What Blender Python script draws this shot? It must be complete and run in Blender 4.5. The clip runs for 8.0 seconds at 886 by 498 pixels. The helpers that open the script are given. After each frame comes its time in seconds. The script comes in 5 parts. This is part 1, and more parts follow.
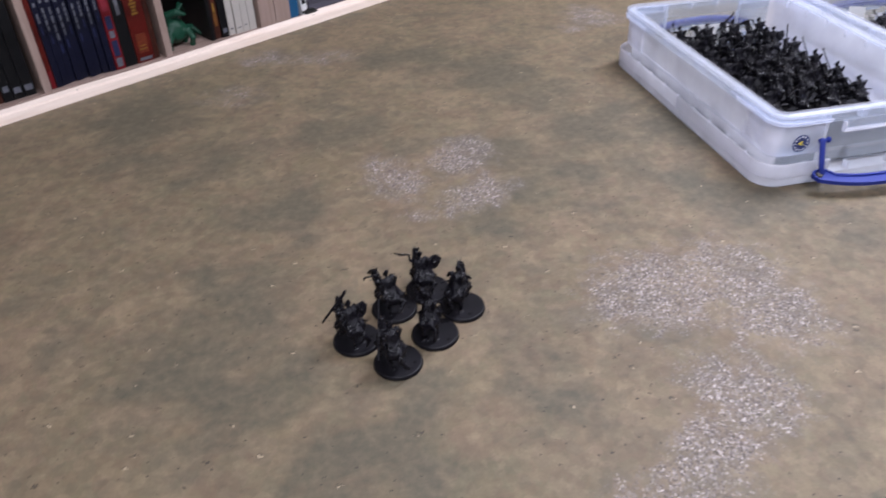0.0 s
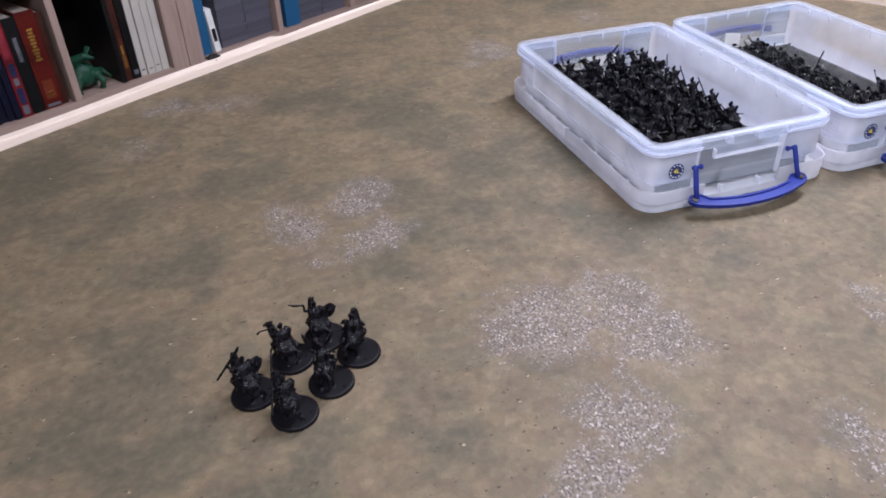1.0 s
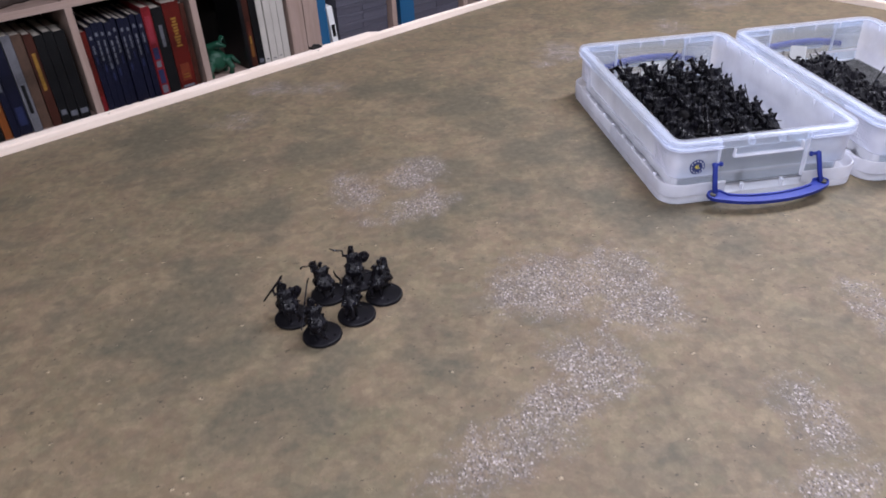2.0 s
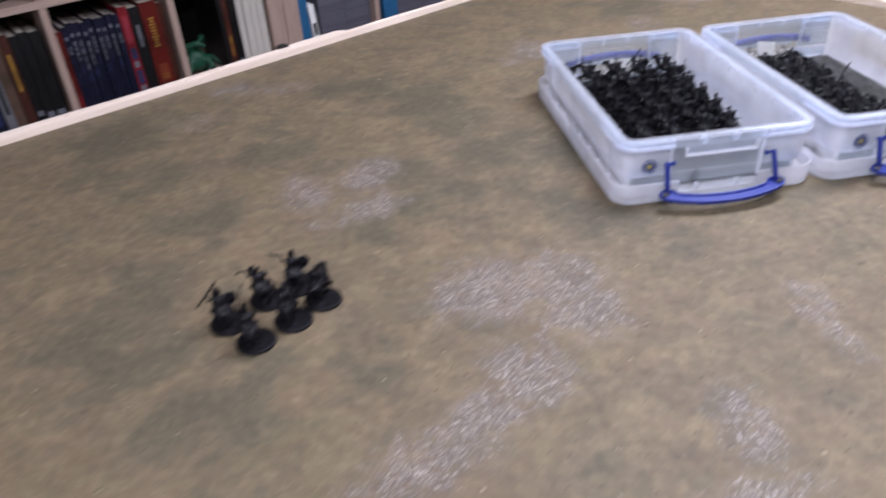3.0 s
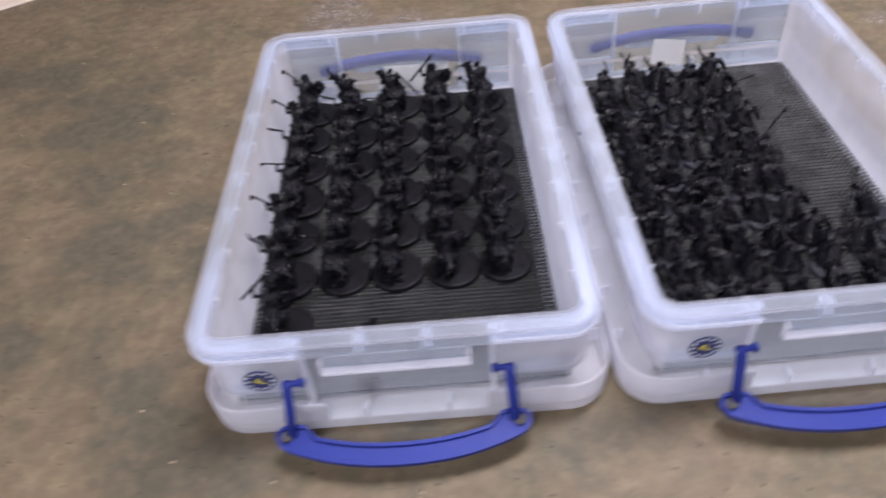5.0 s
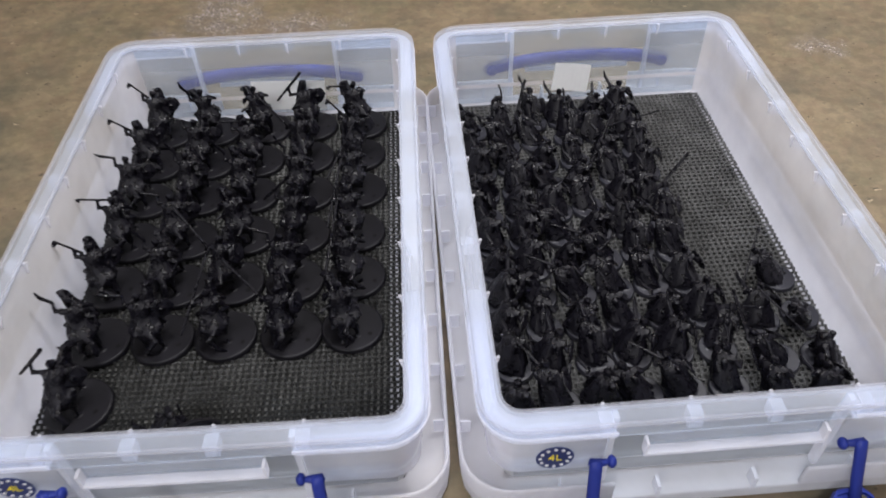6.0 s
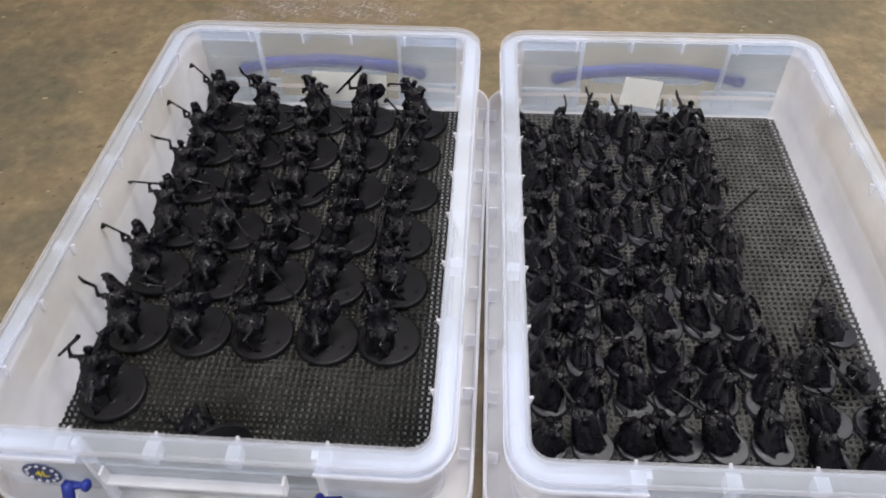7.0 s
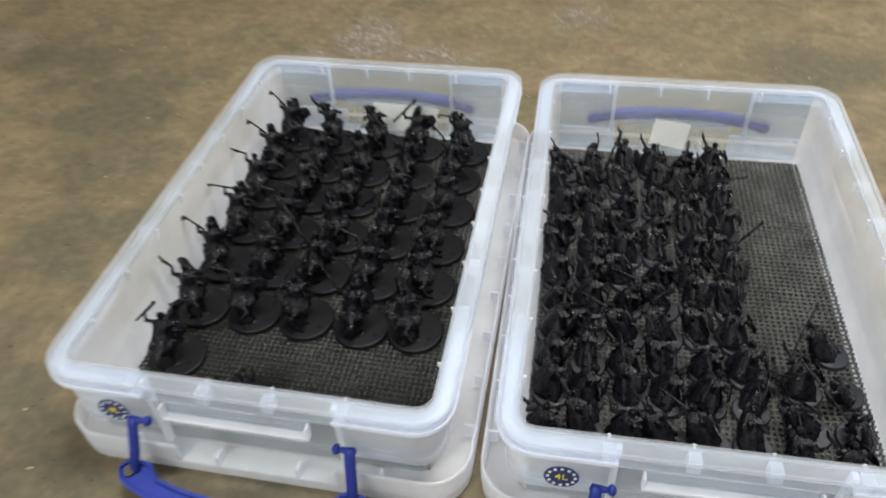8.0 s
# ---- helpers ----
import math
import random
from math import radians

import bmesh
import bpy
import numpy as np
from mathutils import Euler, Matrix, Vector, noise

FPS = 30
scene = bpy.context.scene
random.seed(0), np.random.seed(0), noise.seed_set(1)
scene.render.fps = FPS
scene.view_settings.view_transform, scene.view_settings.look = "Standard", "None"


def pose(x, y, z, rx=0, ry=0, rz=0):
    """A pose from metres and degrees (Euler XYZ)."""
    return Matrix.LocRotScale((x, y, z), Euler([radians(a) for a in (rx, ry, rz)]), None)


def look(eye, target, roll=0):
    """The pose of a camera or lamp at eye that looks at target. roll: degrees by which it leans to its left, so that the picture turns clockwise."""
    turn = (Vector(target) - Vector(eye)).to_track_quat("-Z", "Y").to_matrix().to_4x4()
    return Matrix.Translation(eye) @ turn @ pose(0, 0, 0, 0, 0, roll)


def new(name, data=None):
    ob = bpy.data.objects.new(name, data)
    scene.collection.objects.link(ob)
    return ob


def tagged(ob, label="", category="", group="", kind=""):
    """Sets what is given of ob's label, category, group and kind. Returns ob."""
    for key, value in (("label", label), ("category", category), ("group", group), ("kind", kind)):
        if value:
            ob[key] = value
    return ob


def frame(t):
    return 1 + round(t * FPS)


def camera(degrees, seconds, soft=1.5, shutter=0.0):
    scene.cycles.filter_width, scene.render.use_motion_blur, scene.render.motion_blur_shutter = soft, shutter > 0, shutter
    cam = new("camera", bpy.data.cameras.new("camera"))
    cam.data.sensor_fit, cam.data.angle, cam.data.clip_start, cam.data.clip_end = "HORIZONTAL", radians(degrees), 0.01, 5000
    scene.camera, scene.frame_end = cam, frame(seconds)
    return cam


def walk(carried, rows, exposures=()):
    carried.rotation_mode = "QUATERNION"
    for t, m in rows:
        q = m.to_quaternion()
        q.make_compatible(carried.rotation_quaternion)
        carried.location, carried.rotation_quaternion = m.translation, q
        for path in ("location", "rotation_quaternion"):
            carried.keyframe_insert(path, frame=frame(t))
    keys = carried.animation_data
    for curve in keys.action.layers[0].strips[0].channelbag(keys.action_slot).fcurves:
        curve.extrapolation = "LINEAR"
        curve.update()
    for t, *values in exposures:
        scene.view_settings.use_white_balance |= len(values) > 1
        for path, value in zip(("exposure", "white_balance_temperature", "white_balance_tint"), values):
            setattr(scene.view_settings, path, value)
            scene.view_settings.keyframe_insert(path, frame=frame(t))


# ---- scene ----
cam = camera(61.33, 8.0, 1.7, 0.5)
PATH = [
    (0, (-0.506, -0.619, 0.439), (-0.158, 0.97, -0.724), -1.8),
    (0.3, (-0.493, -0.622, 0.456), (-0.136, 0.769, -0.544), -2.0),
    (0.5, (-0.482, -0.624, 0.464), (-0.018, 0.966, -0.658), -2.0),
    (0.8, (-0.466, -0.625, 0.464), (-0.004, 0.748, -0.518), -1.5),
    (1, (-0.461, -0.638, 0.472), (0.045, 0.935, -0.655), -2.3),
    (1.2, (-0.45, -0.659, 0.479), (-0.065, 0.735, -0.507), -3.6),
    (1.5, (-0.419, -0.713, 0.492), (-0.123, 0.926, -0.615), -5.3),
    (1.7, (-0.406, -0.748, 0.5), (-0.161, 0.903, -0.601), -3.9),
    (2.8, (-0.356, -0.804, 0.486), (-0.19, 0.852, -0.623), -3.6),
    (3, (-0.325, -0.776, 0.491), (-0.125, 0.876, -0.618), -3.8),
    (3.2, (-0.266, -0.727, 0.505), (-0.047, 0.727, -0.444), -3.0),
    (3.5, (-0.196, -0.631, 0.505), (0.079, 1.052, -0.539), -4.6),
    (3.8, (-0.14, -0.502, 0.478), (0.161, 0.942, -0.463), -5.3),
    (4, (-0.1, -0.429, 0.454), (0.274, 1.145, -0.721), -2.9),
    (4.2, (-0.055, -0.372, 0.45), (0.245, 0.968, -0.635), -4.9),
    (4.5, (0.014, -0.32, 0.444), (0.242, 1.193, -0.844), -7.0),
    (4.8, (0.105, -0.293, 0.428), (0.132, 1.009, -0.741), -7.1),
    (5, (0.164, -0.287, 0.426), (0.124, 1.159, -0.956), -6.1),
    (5.2, (0.211, -0.274, 0.434), (0.176, 1.173, -0.946), -5.3),
    (6.3, (0.252, -0.162, 0.396), (0.304, 1.191, -1.076), -1.7),
    (6.5, (0.246, -0.147, 0.399), (0.267, 1.135, -1.137), -0.4),
    (6.8, (0.25, -0.156, 0.418), (0.191, 1.011, -0.884), -1.4),
    (7, (0.255, -0.166, 0.413), (0.161, 1.195, -1.05), -0.7),
    (7.2, (0.256, -0.17, 0.415), (0.148, 1.019, -0.864), -0.1),
    (7.5, (0.267, -0.172, 0.416), (0.101, 1.18, -1.048), -0.2),
    (7.8, (0.289, -0.193, 0.423), (0.079, 1.02, -0.822), -2.2),
    (8, (0.298, -0.232, 0.434), (-0.009, 1.208, -0.92), -2.7),
]
LIGHTING = [(0.0, 0.50, 6100, 18), (1.0, 0.42, 6100, 18), (3.0, 0.45, 6100, 18), (3.5, 0.43, 6100, 18), (4.2, 0.38, 6280, 19), (5.2, 0.26, 6500, 20), (6.3, 0.28, 6900, 9), (7.0, 0.37, 7130, 9), (8.0, 0.40, 7170, 1)]
walk(cam, [(t, look(eye, target, roll)) for t, eye, target, roll in PATH], LIGHTING)

scene.cycles.transparent_max_bounces = 32   # many clear plastic skins lie one behind another

# ---- light ----
world = bpy.data.worlds.new("room_world")
scene.world = world
world.use_nodes = True
world.node_tree.nodes["Background"].inputs["Color"].default_value = (0.8, 0.85, 1.0, 1)
world.node_tree.nodes["Background"].inputs["Strength"].default_value = 0.02

CEILING_Z, FLOOR_Z = 1.62, -0.76
AX = radians(32.45)
U = Vector((math.cos(AX), math.sin(AX), 0))     # along the table's long side
N = Vector((-math.sin(AX), math.cos(AX), 0))    # across the table, towards the bookcase
ROOM = Matrix.Rotation(AX, 4, "Z")              # room axes: x along U, y along N
LAMPS = [(0.78, 0.00, 37.0), (-1.10, -0.85, 31.0)]  # along, across, watts


def tube_lamp(s, d, watts):
    data = bpy.data.lights.new("tube_light", "AREA")
    data.shape, data.size, data.size_y, data.energy = "RECTANGLE", 1.2, 0.22, watts
    data.color = (0.93, 0.95, 1.0)
    ob = new("tube_light", data)
    ob.matrix_world = ROOM @ pose(s, d, CEILING_Z - 0.095)
    return ob


for s, d, w in LAMPS:
    tube_lamp(s, d, w)


# ---- materials ----
def nodes_of(name):
    m = bpy.data.materials.new(name)
    m.use_nodes = True
    t = m.node_tree
    return m, t, t.nodes["Principled BSDF"], t.nodes["Material Output"]


def link(t, a, b):
    t.links.new(a, b)


def noise_node(t, scale, detail=4.0, rough=0.55, coord="Object", stretch=None, distort=0.0):
    tc = t.nodes.new("ShaderNodeTexCoord")
    n = t.nodes.new("ShaderNodeTexNoise")
    n.inputs["Scale"].default_value, n.inputs["Detail"].default_value = scale, detail
    n.inputs["Roughness"].default_value, n.inputs["Distortion"].default_value = rough, distort
    src = tc.outputs[coord]
    if stretch:
        mp = t.nodes.new("ShaderNodeMapping")
        mp.inputs["Scale"].default_value = stretch
        link(t, src, mp.inputs["Vector"])
        src = mp.outputs["Vector"]
    link(t, src, n.inputs["Vector"])
    return n


def ramp(t, src, stops):
    r = t.nodes.new("ShaderNodeValToRGB")
    e = r.color_ramp.elements
    while len(e) < len(stops):
        e.new(0.5)
    for el, (p, c) in zip(e, stops):
        el.position, el.color = p, (*c, 1) if len(c) == 3 else (c[0], c[0], c[0], 1)
    link(t, src, r.inputs["Fac"])
    return r


def mix(t, fac, a, b, mode="MIX"):
    m = t.nodes.new("ShaderNodeMix")
    m.data_type, m.blend_type = "RGBA", mode
    for sock, v in ((m.inputs["Factor"], fac), (m.inputs["A"], a), (m.inputs["B"], b)):
        if isinstance(v, (int, float)):
            sock.default_value = v
        elif isinstance(v, tuple):
            sock.default_value = (*v, 1)
        else:
            link(t, v, sock)
    return m.outputs["Result"]


def mathn(t, op, a, b=None, clamp=False):
    m = t.nodes.new("ShaderNodeMath")
    m.operation, m.use_clamp = op, clamp
    for sock, v in zip(m.inputs, (a, b)):
        if v is None:
            continue
        if isinstance(v, (int, float)):
            sock.default_value = v
        else:
            link(t, v, sock)
    return m.outputs[0]


def bump(t, bsdf, height, strength, distance):
    b = t.nodes.new("ShaderNodeBump")
    b.inputs["Strength"].default_value, b.inputs["Distance"].default_value = strength, distance
    link(t, height, b.inputs["Height"])
    link(t, b.outputs["Normal"], bsdf.inputs["Normal"])


def plain(name, colour, rough=0.5, vary=0.12, scale=40, metal=0.0, grain=0.15, spec=0.5, per_object=0.0):
    """A paint, card or plastic with slight mottling, two scales of grain and soft relief."""
    m, t, p, _ = nodes_of(name)
    big, small = noise_node(t, scale * 0.15, 3), noise_node(t, scale * 4, 3)
    dark = tuple(c * (1 - vary * 1.6) for c in colour)
    light = tuple(min(1, c * (1 + vary)) for c in colour)
    c = ramp(t, big.outputs["Fac"], [(0.3, dark), (0.7, light)]).outputs["Color"]
    c = mix(t, 0.25, c, ramp(t, small.outputs["Fac"], [(0.35, dark), (0.65, light)]).outputs["Color"])
    if per_object:
        oi = t.nodes.new("ShaderNodeObjectInfo")
        v = ramp(t, oi.outputs["Random"], [(0.0, (1 - per_object,)), (1.0, (1 + per_object,))])
        c = mix(t, 1.0, c, v.outputs["Color"], "MULTIPLY")
    link(t, c, p.inputs["Base Color"])
    link(t, ramp(t, small.outputs["Fac"], [(0.3, (max(0, rough - 0.08),)), (0.7, (min(1, rough + 0.08),))]).outputs["Color"], p.inputs["Roughness"])
    p.inputs["Metallic"].default_value = metal
    p.inputs["Specular IOR Level"].default_value = spec
    if grain:
        bump(t, p, small.outputs["Fac"], grain, 0.0006)
    return m


def wood(name, light, dark, rough=0.55, along=0, scale=1.0):
    m, t, p, _ = nodes_of(name)
    st = [22 * scale] * 3
    st[along] = 1.4 * scale
    g = noise_node(t, 3.0, 6, 0.6, stretch=tuple(st), distort=0.6)
    f = noise_node(t, 22.0, 3, 0.6, stretch=tuple(st))
    c = ramp(t, g.outputs["Fac"], [(0.3, dark), (0.55, light), (0.75, tuple(min(1, x * 1.1) for x in light))]).outputs["Color"]
    c = mix(t, 0.3, c, ramp(t, f.outputs["Fac"], [(0.35, dark), (0.6, light)]).outputs["Color"])
    link(t, c, p.inputs["Base Color"])
    p.inputs["Roughness"].default_value = rough
    bump(t, p, f.outputs["Fac"], 0.2, 0.0006)
    return m


def frosted(name, tint, cloud, gloss=0.16):
    """Milky polypropylene: partly clear, partly scattering, with a soft sheen."""
    m, t, p, out = nodes_of(name)
    t.nodes.remove(p)
    clear = t.nodes.new("ShaderNodeBsdfTransparent")
    clear.inputs["Color"].default_value = (*tint, 1)
    dif, tra = t.nodes.new("ShaderNodeBsdfDiffuse"), t.nodes.new("ShaderNodeBsdfTranslucent")
    for b in (dif, tra):
        b.inputs["Color"].default_value = (0.956, 0.947, 0.990, 1)
    milk = t.nodes.new("ShaderNodeMixShader")
    milk.inputs[0].default_value = 0.58
    link(t, dif.outputs[0], milk.inputs[1])
    link(t, tra.outputs[0], milk.inputs[2])
    body = t.nodes.new("ShaderNodeMixShader")
    n = noise_node(t, 18, 4)
    f = ramp(t, n.outputs["Fac"], [(0.3, (cloud * 0.85,)), (0.7, (cloud * 1.15,))])
    link(t, f.outputs["Color"], body.inputs[0])
    link(t, clear.outputs[0], body.inputs[1])
    link(t, milk.outputs[0], body.inputs[2])
    gl = t.nodes.new("ShaderNodeBsdfGlossy")
    gl.inputs["Roughness"].default_value = 0.50
    lw = t.nodes.new("ShaderNodeLayerWeight")
    lw.inputs["Blend"].default_value = 0.25
    g = mathn(t, "MULTIPLY", lw.outputs["Fresnel"], gloss / 0.25, True)
    fin = t.nodes.new("ShaderNodeMixShader")
    link(t, g, fin.inputs[0])
    link(t, body.outputs[0], fin.inputs[1])
    link(t, gl.outputs[0], fin.inputs[2])
    bp = t.nodes.new("ShaderNodeBump")
    bp.inputs["Strength"].default_value, bp.inputs["Distance"].default_value = 0.15, 0.0004
    link(t, noise_node(t, 900, 2).outputs["Fac"], bp.inputs["Height"])
    link(t, bp.outputs["Normal"], gl.inputs["Normal"])
    link(t, fin.outputs[0], out.inputs["Surface"])
    return m


def mat_print():
    """Printed battle mat: tan earth, olive and grey-green patches, brown stains, straw specks, and pale gravel where the mesh says."""
    m, t, p, _ = nodes_of("printed_mat")
    big = noise_node(t, 7.0, 4, 0.6, distort=0.3)
    mid = noise_node(t, 19.0, 4, 0.50, distort=0.35)
    blot = noise_node(t, 30.0, 4, 0.52, stretch=(1.0, 0.85, 1.0), distort=0.3)
    grey = noise_node(t, 15.0, 5, 0.62, stretch=(0.8, 1.1, 1.0), distort=0.3)
    sml = noise_node(t, 90.0, 5, 0.65)
    fine = noise_node(t, 420.0, 3, 0.6)
    tan, straw = (0.200, 0.156, 0.099), (0.250, 0.198, 0.128)
    olive, brown = (0.112, 0.103, 0.060), (0.134, 0.102, 0.070)
    slate = (0.064, 0.068, 0.051)
    c = ramp(t, mid.outputs["Fac"], [(0.36, brown), (0.45, (0.150, 0.112, 0.074)), (0.53, tan), (0.63, straw)]).outputs["Color"]
    c = mix(t, ramp(t, big.outputs["Fac"], [(0.40, (0.0,)), (0.60, (0.85,))]).outputs["Color"], c, olive)
    c = mix(t, ramp(t, blot.outputs["Fac"], [(0.53, (0.0,)), (0.70, (0.38,))]).outputs["Color"], c, (0.240, 0.188, 0.116))
    c = mix(t, ramp(t, grey.outputs["Fac"], [(0.53, (0.0,)), (0.70, (0.70,))]).outputs["Color"], c, (0.092, 0.090, 0.072))
    red = noise_node(t, 4.6, 4, 0.55, stretch=(1.0, 1.3, 1.0), distort=0.5)
    c = mix(t, ramp(t, red.outputs["Fac"], [(0.50, (0.0,)), (0.66, (0.45,))]).outputs["Color"], c, (0.168, 0.116, 0.080))
    # sponge dabs, one to three centimetres across, soft at their edges
    tc = t.nodes.new("ShaderNodeTexCoord")
    for scale, shift, amount in ((34.0, 0.0, 0.33), (95.0, 3.7, 0.32)):
        warp = t.nodes.new("ShaderNodeVectorMath")
        warp.operation = "MULTIPLY_ADD"
        link(t, noise_node(t, scale * 1.3, 4, 0.6).outputs["Color"], warp.inputs[0])
        warp.inputs[1].default_value = (1.1 / scale,) * 3
        link(t, tc.outputs["Object"], warp.inputs[2])
        dab = t.nodes.new("ShaderNodeTexVoronoi")
        dab.feature = "SMOOTH_F1"
        dab.inputs["Scale"].default_value, dab.inputs["Smoothness"].default_value = scale, 0.30
        link(t, warp.outputs[0], dab.inputs["Vector"])
        pick = t.nodes.new("ShaderNodeSeparateColor")
        link(t, dab.outputs["Color"], pick.inputs["Color"])
        shade = ramp(t, pick.outputs["Red" if shift else "Green"], [(0.10, (0.092, 0.088, 0.066)), (0.26, (0.170, 0.112, 0.080)), (0.42, (0.200, 0.158, 0.096)), (0.56, (0.128, 0.130, 0.082)), (0.72, (0.240, 0.172, 0.128)), (0.90, (0.275, 0.222, 0.145))])
        c = mix(t, amount, c, shade.outputs["Color"])
    moss = t.nodes.new("ShaderNodeAttribute")
    moss.attribute_name = "moss"
    edge = mathn(t, "ADD", moss.outputs["Fac"], mathn(t, "MULTIPLY", mathn(t, "SUBTRACT", grey.outputs["Fac"], 0.5), 4.0))
    c = mix(t, ramp(t, edge, [(0.15, (0.0,)), (1.0, (0.80,))]).outputs["Color"], c, slate)
    c = mix(t, 0.27, c, ramp(t, sml.outputs["Fac"], [(0.28, (0.065, 0.05, 0.035)), (0.5, (0.172, 0.135, 0.09)), (0.72, (0.32, 0.255, 0.17))]).outputs["Color"], "MIX")
    c = mix(t, ramp(t, fine.outputs["Fac"], [(0.2, (0.30,)), (0.5, (0.0,))]).outputs["Color"], c, (0.09, 0.075, 0.05))
    # small printed stones: a pale chip with a dark one beside it
    for scale, shift, size, colour, many in ((52.0, (0.045, -0.05, 0.0), 0.13, (0.050, 0.040, 0.030), 0.20), (52.0, (0.0, 0.0, 0.0), 0.085, (0.42, 0.35, 0.255), 0.14),
                                             (110.0, (0.3, 0.7, 0.0), 0.15, (0.055, 0.044, 0.033), 0.18)):
        w = t.nodes.new("ShaderNodeMapping")
        w.inputs["Scale"].default_value, w.inputs["Rotation"].default_value = (scale, scale * 1.7, scale), (0, 0, 0.4)
        w.inputs["Location"].default_value = shift
        link(t, tc.outputs["Object"], w.inputs["Vector"])
        v = t.nodes.new("ShaderNodeTexVoronoi")
        v.inputs["Scale"].default_value = 1.0
        link(t, w.outputs["Vector"], v.inputs["Vector"])
        sep = t.nodes.new("ShaderNodeSeparateColor")
        link(t, v.outputs["Color"], sep.inputs["Color"])
        near = mathn(t, "LESS_THAN", mathn(t, "ADD", v.outputs["Distance"], mathn(t, "MULTIPLY", mathn(t, "SUBTRACT", fine.outputs["Fac"], 0.5), 0.8)), size)
        some = mathn(t, "LESS_THAN", sep.outputs["Red"], many)
        c = mix(t, mathn(t, "MULTIPLY", mathn(t, "MULTIPLY", near, some), 0.88), c, colour)
    # gravel
    gr = t.nodes.new("ShaderNodeAttribute")
    gr.attribute_name = "gravel"
    lump = mathn(t, "MULTIPLY", mathn(t, "SUBTRACT", noise_node(t, 42.0, 7, 0.66, distort=0.6).outputs["Fac"], 0.5), 3.3)
    g = mathn(t, "ADD", mathn(t, "MULTIPLY", gr.outputs["Fac"], 0.98), lump)
    mask = ramp(t, g, [(0.08, (0.0,)), (0.55, (0.36,)), (1.10, (0.86,))]).outputs["Color"]
    mask = mathn(t, "MULTIPLY", mask, ramp(t, gr.outputs["Fac"], [(0.05, (0.0,)), (0.25, (1.0,))]).outputs["Color"])
    vor = t.nodes.new("ShaderNodeTexVoronoi")
    vor.inputs["Scale"].default_value = 620.0
    vor.inputs["Randomness"].default_value = 1.0
    warp = t.nodes.new("ShaderNodeMapping")
    warp.inputs["Scale"].default_value, warp.inputs["Rotation"].default_value = (1.0, 0.85, 1.0), (0, 0, 0.6)
    link(t, tc.outputs["Object"], warp.inputs["Vector"])
    link(t, warp.outputs["Vector"], vor.inputs["Vector"])
    sp = t.nodes.new("ShaderNodeSeparateColor")
    link(t, vor.outputs["Color"], sp.inputs["Color"])
    chip = ramp(t, sp.outputs["Green"], [(0.22, (0.062, 0.054, 0.050)), (0.50, (0.22, 0.195, 0.20)), (0.80, (0.30, 0.27, 0.285)), (0.98, (0.58, 0.54, 0.56))]).outputs["Color"]
    cover = mathn(t, "MULTIPLY", mask, ramp(t, mathn(t, "ADD", sp.outputs["Red"], mathn(t, "MULTIPLY", mask, 0.55)), [(0.78, (0.0,)), (1.10, (0.90,))]).outputs["Color"])
    c = mix(t, mathn(t, "MULTIPLY", mask, 0.36), c, (0.215, 0.188, 0.186))
    c = mix(t, cover, c, chip)
    c = mix(t, 1.0, c, (0.695, 0.66, 0.61), "MULTIPLY")
    link(t, c, p.inputs["Base Color"])
    p.inputs["Roughness"].default_value = 0.66
    p.inputs["Specular IOR Level"].default_value = 0.38
    bump(t, p, fine.outputs["Fac"], 0.12, 0.0004)
    return m


def primer(name, spec):
    m, t, p, _ = nodes_of(name)
    n = noise_node(t, 260, 4)
    c = ramp(t, n.outputs["Fac"], [(0.35, (0.0016, 0.0014, 0.0024)), (0.7, (0.0040, 0.0036, 0.0066))])
    link(t, c.outputs["Color"], p.inputs["Base Color"])
    link(t, ramp(t, n.outputs["Fac"], [(0.38, (0.16,)), (0.60, (0.55,))]).outputs["Color"], p.inputs["Roughness"])
    p.inputs["Specular IOR Level"].default_value = spec
    bump(t, p, noise_node(t, 620, 4, 0.65).outputs["Fac"], 0.55, 0.0008)
    return m


MAT_PRINT = mat_print()
PRIMER = primer("black_primer", 0.17)
SATIN_BLACK = plain("satin_black_base", (0.014, 0.014, 0.019), 0.40, 0.2, 120, spec=0.20)
DULL_BLACK = plain("dull_black_base", (0.0050, 0.0046, 0.0064), 0.50, 0.35, 150, spec=0.16)
HOLE = plain("hole_black", (0.003, 0.003, 0.003), 0.9, spec=0.1)
FROST = frosted("milky_plastic", (0.950, 0.967, 0.998), 0.310, 0.10)
FROST_END = frosted("milky_plastic_end_wall", (0.870, 0.938, 1.0), 0.135, 0.08)
FROST_RIM = frosted("milky_plastic_rim", (0.908, 0.950, 1.0), 0.165, 0.06)
FROST_CORNER = frosted("milky_plastic_corner", (0.962, 0.968, 0.992), 0.28, 0.07)
FROST_BEAD = frosted("milky_plastic_bead", (0.96, 0.968, 0.992), 0.17, 0.06)
FROST_RIB = frosted("milky_plastic_rib", (0.97, 0.972, 0.99), 0.48, 0.05)
FROST_LID = frosted("milky_plastic_lid", (0.952, 0.966, 0.99), 0.56, 0.10)
CRATE_CLEAR = frosted("clear_crate_plastic", (0.93, 0.94, 0.97), 0.035, 0.10)
BLUE = plain("blue_plastic", (0.014, 0.026, 0.185), 0.50, 0.08, 60, grain=0.05, spec=0.22)
HOLE_SHADE = plain("handle_hole_shade", (0.055, 0.050, 0.042), 0.6, 0.2, 80, spec=0.2)
RUBBER = plain("black_rubber", (0.0130, 0.0130, 0.0127), 0.36, 0.4, 300, spec=0.30)
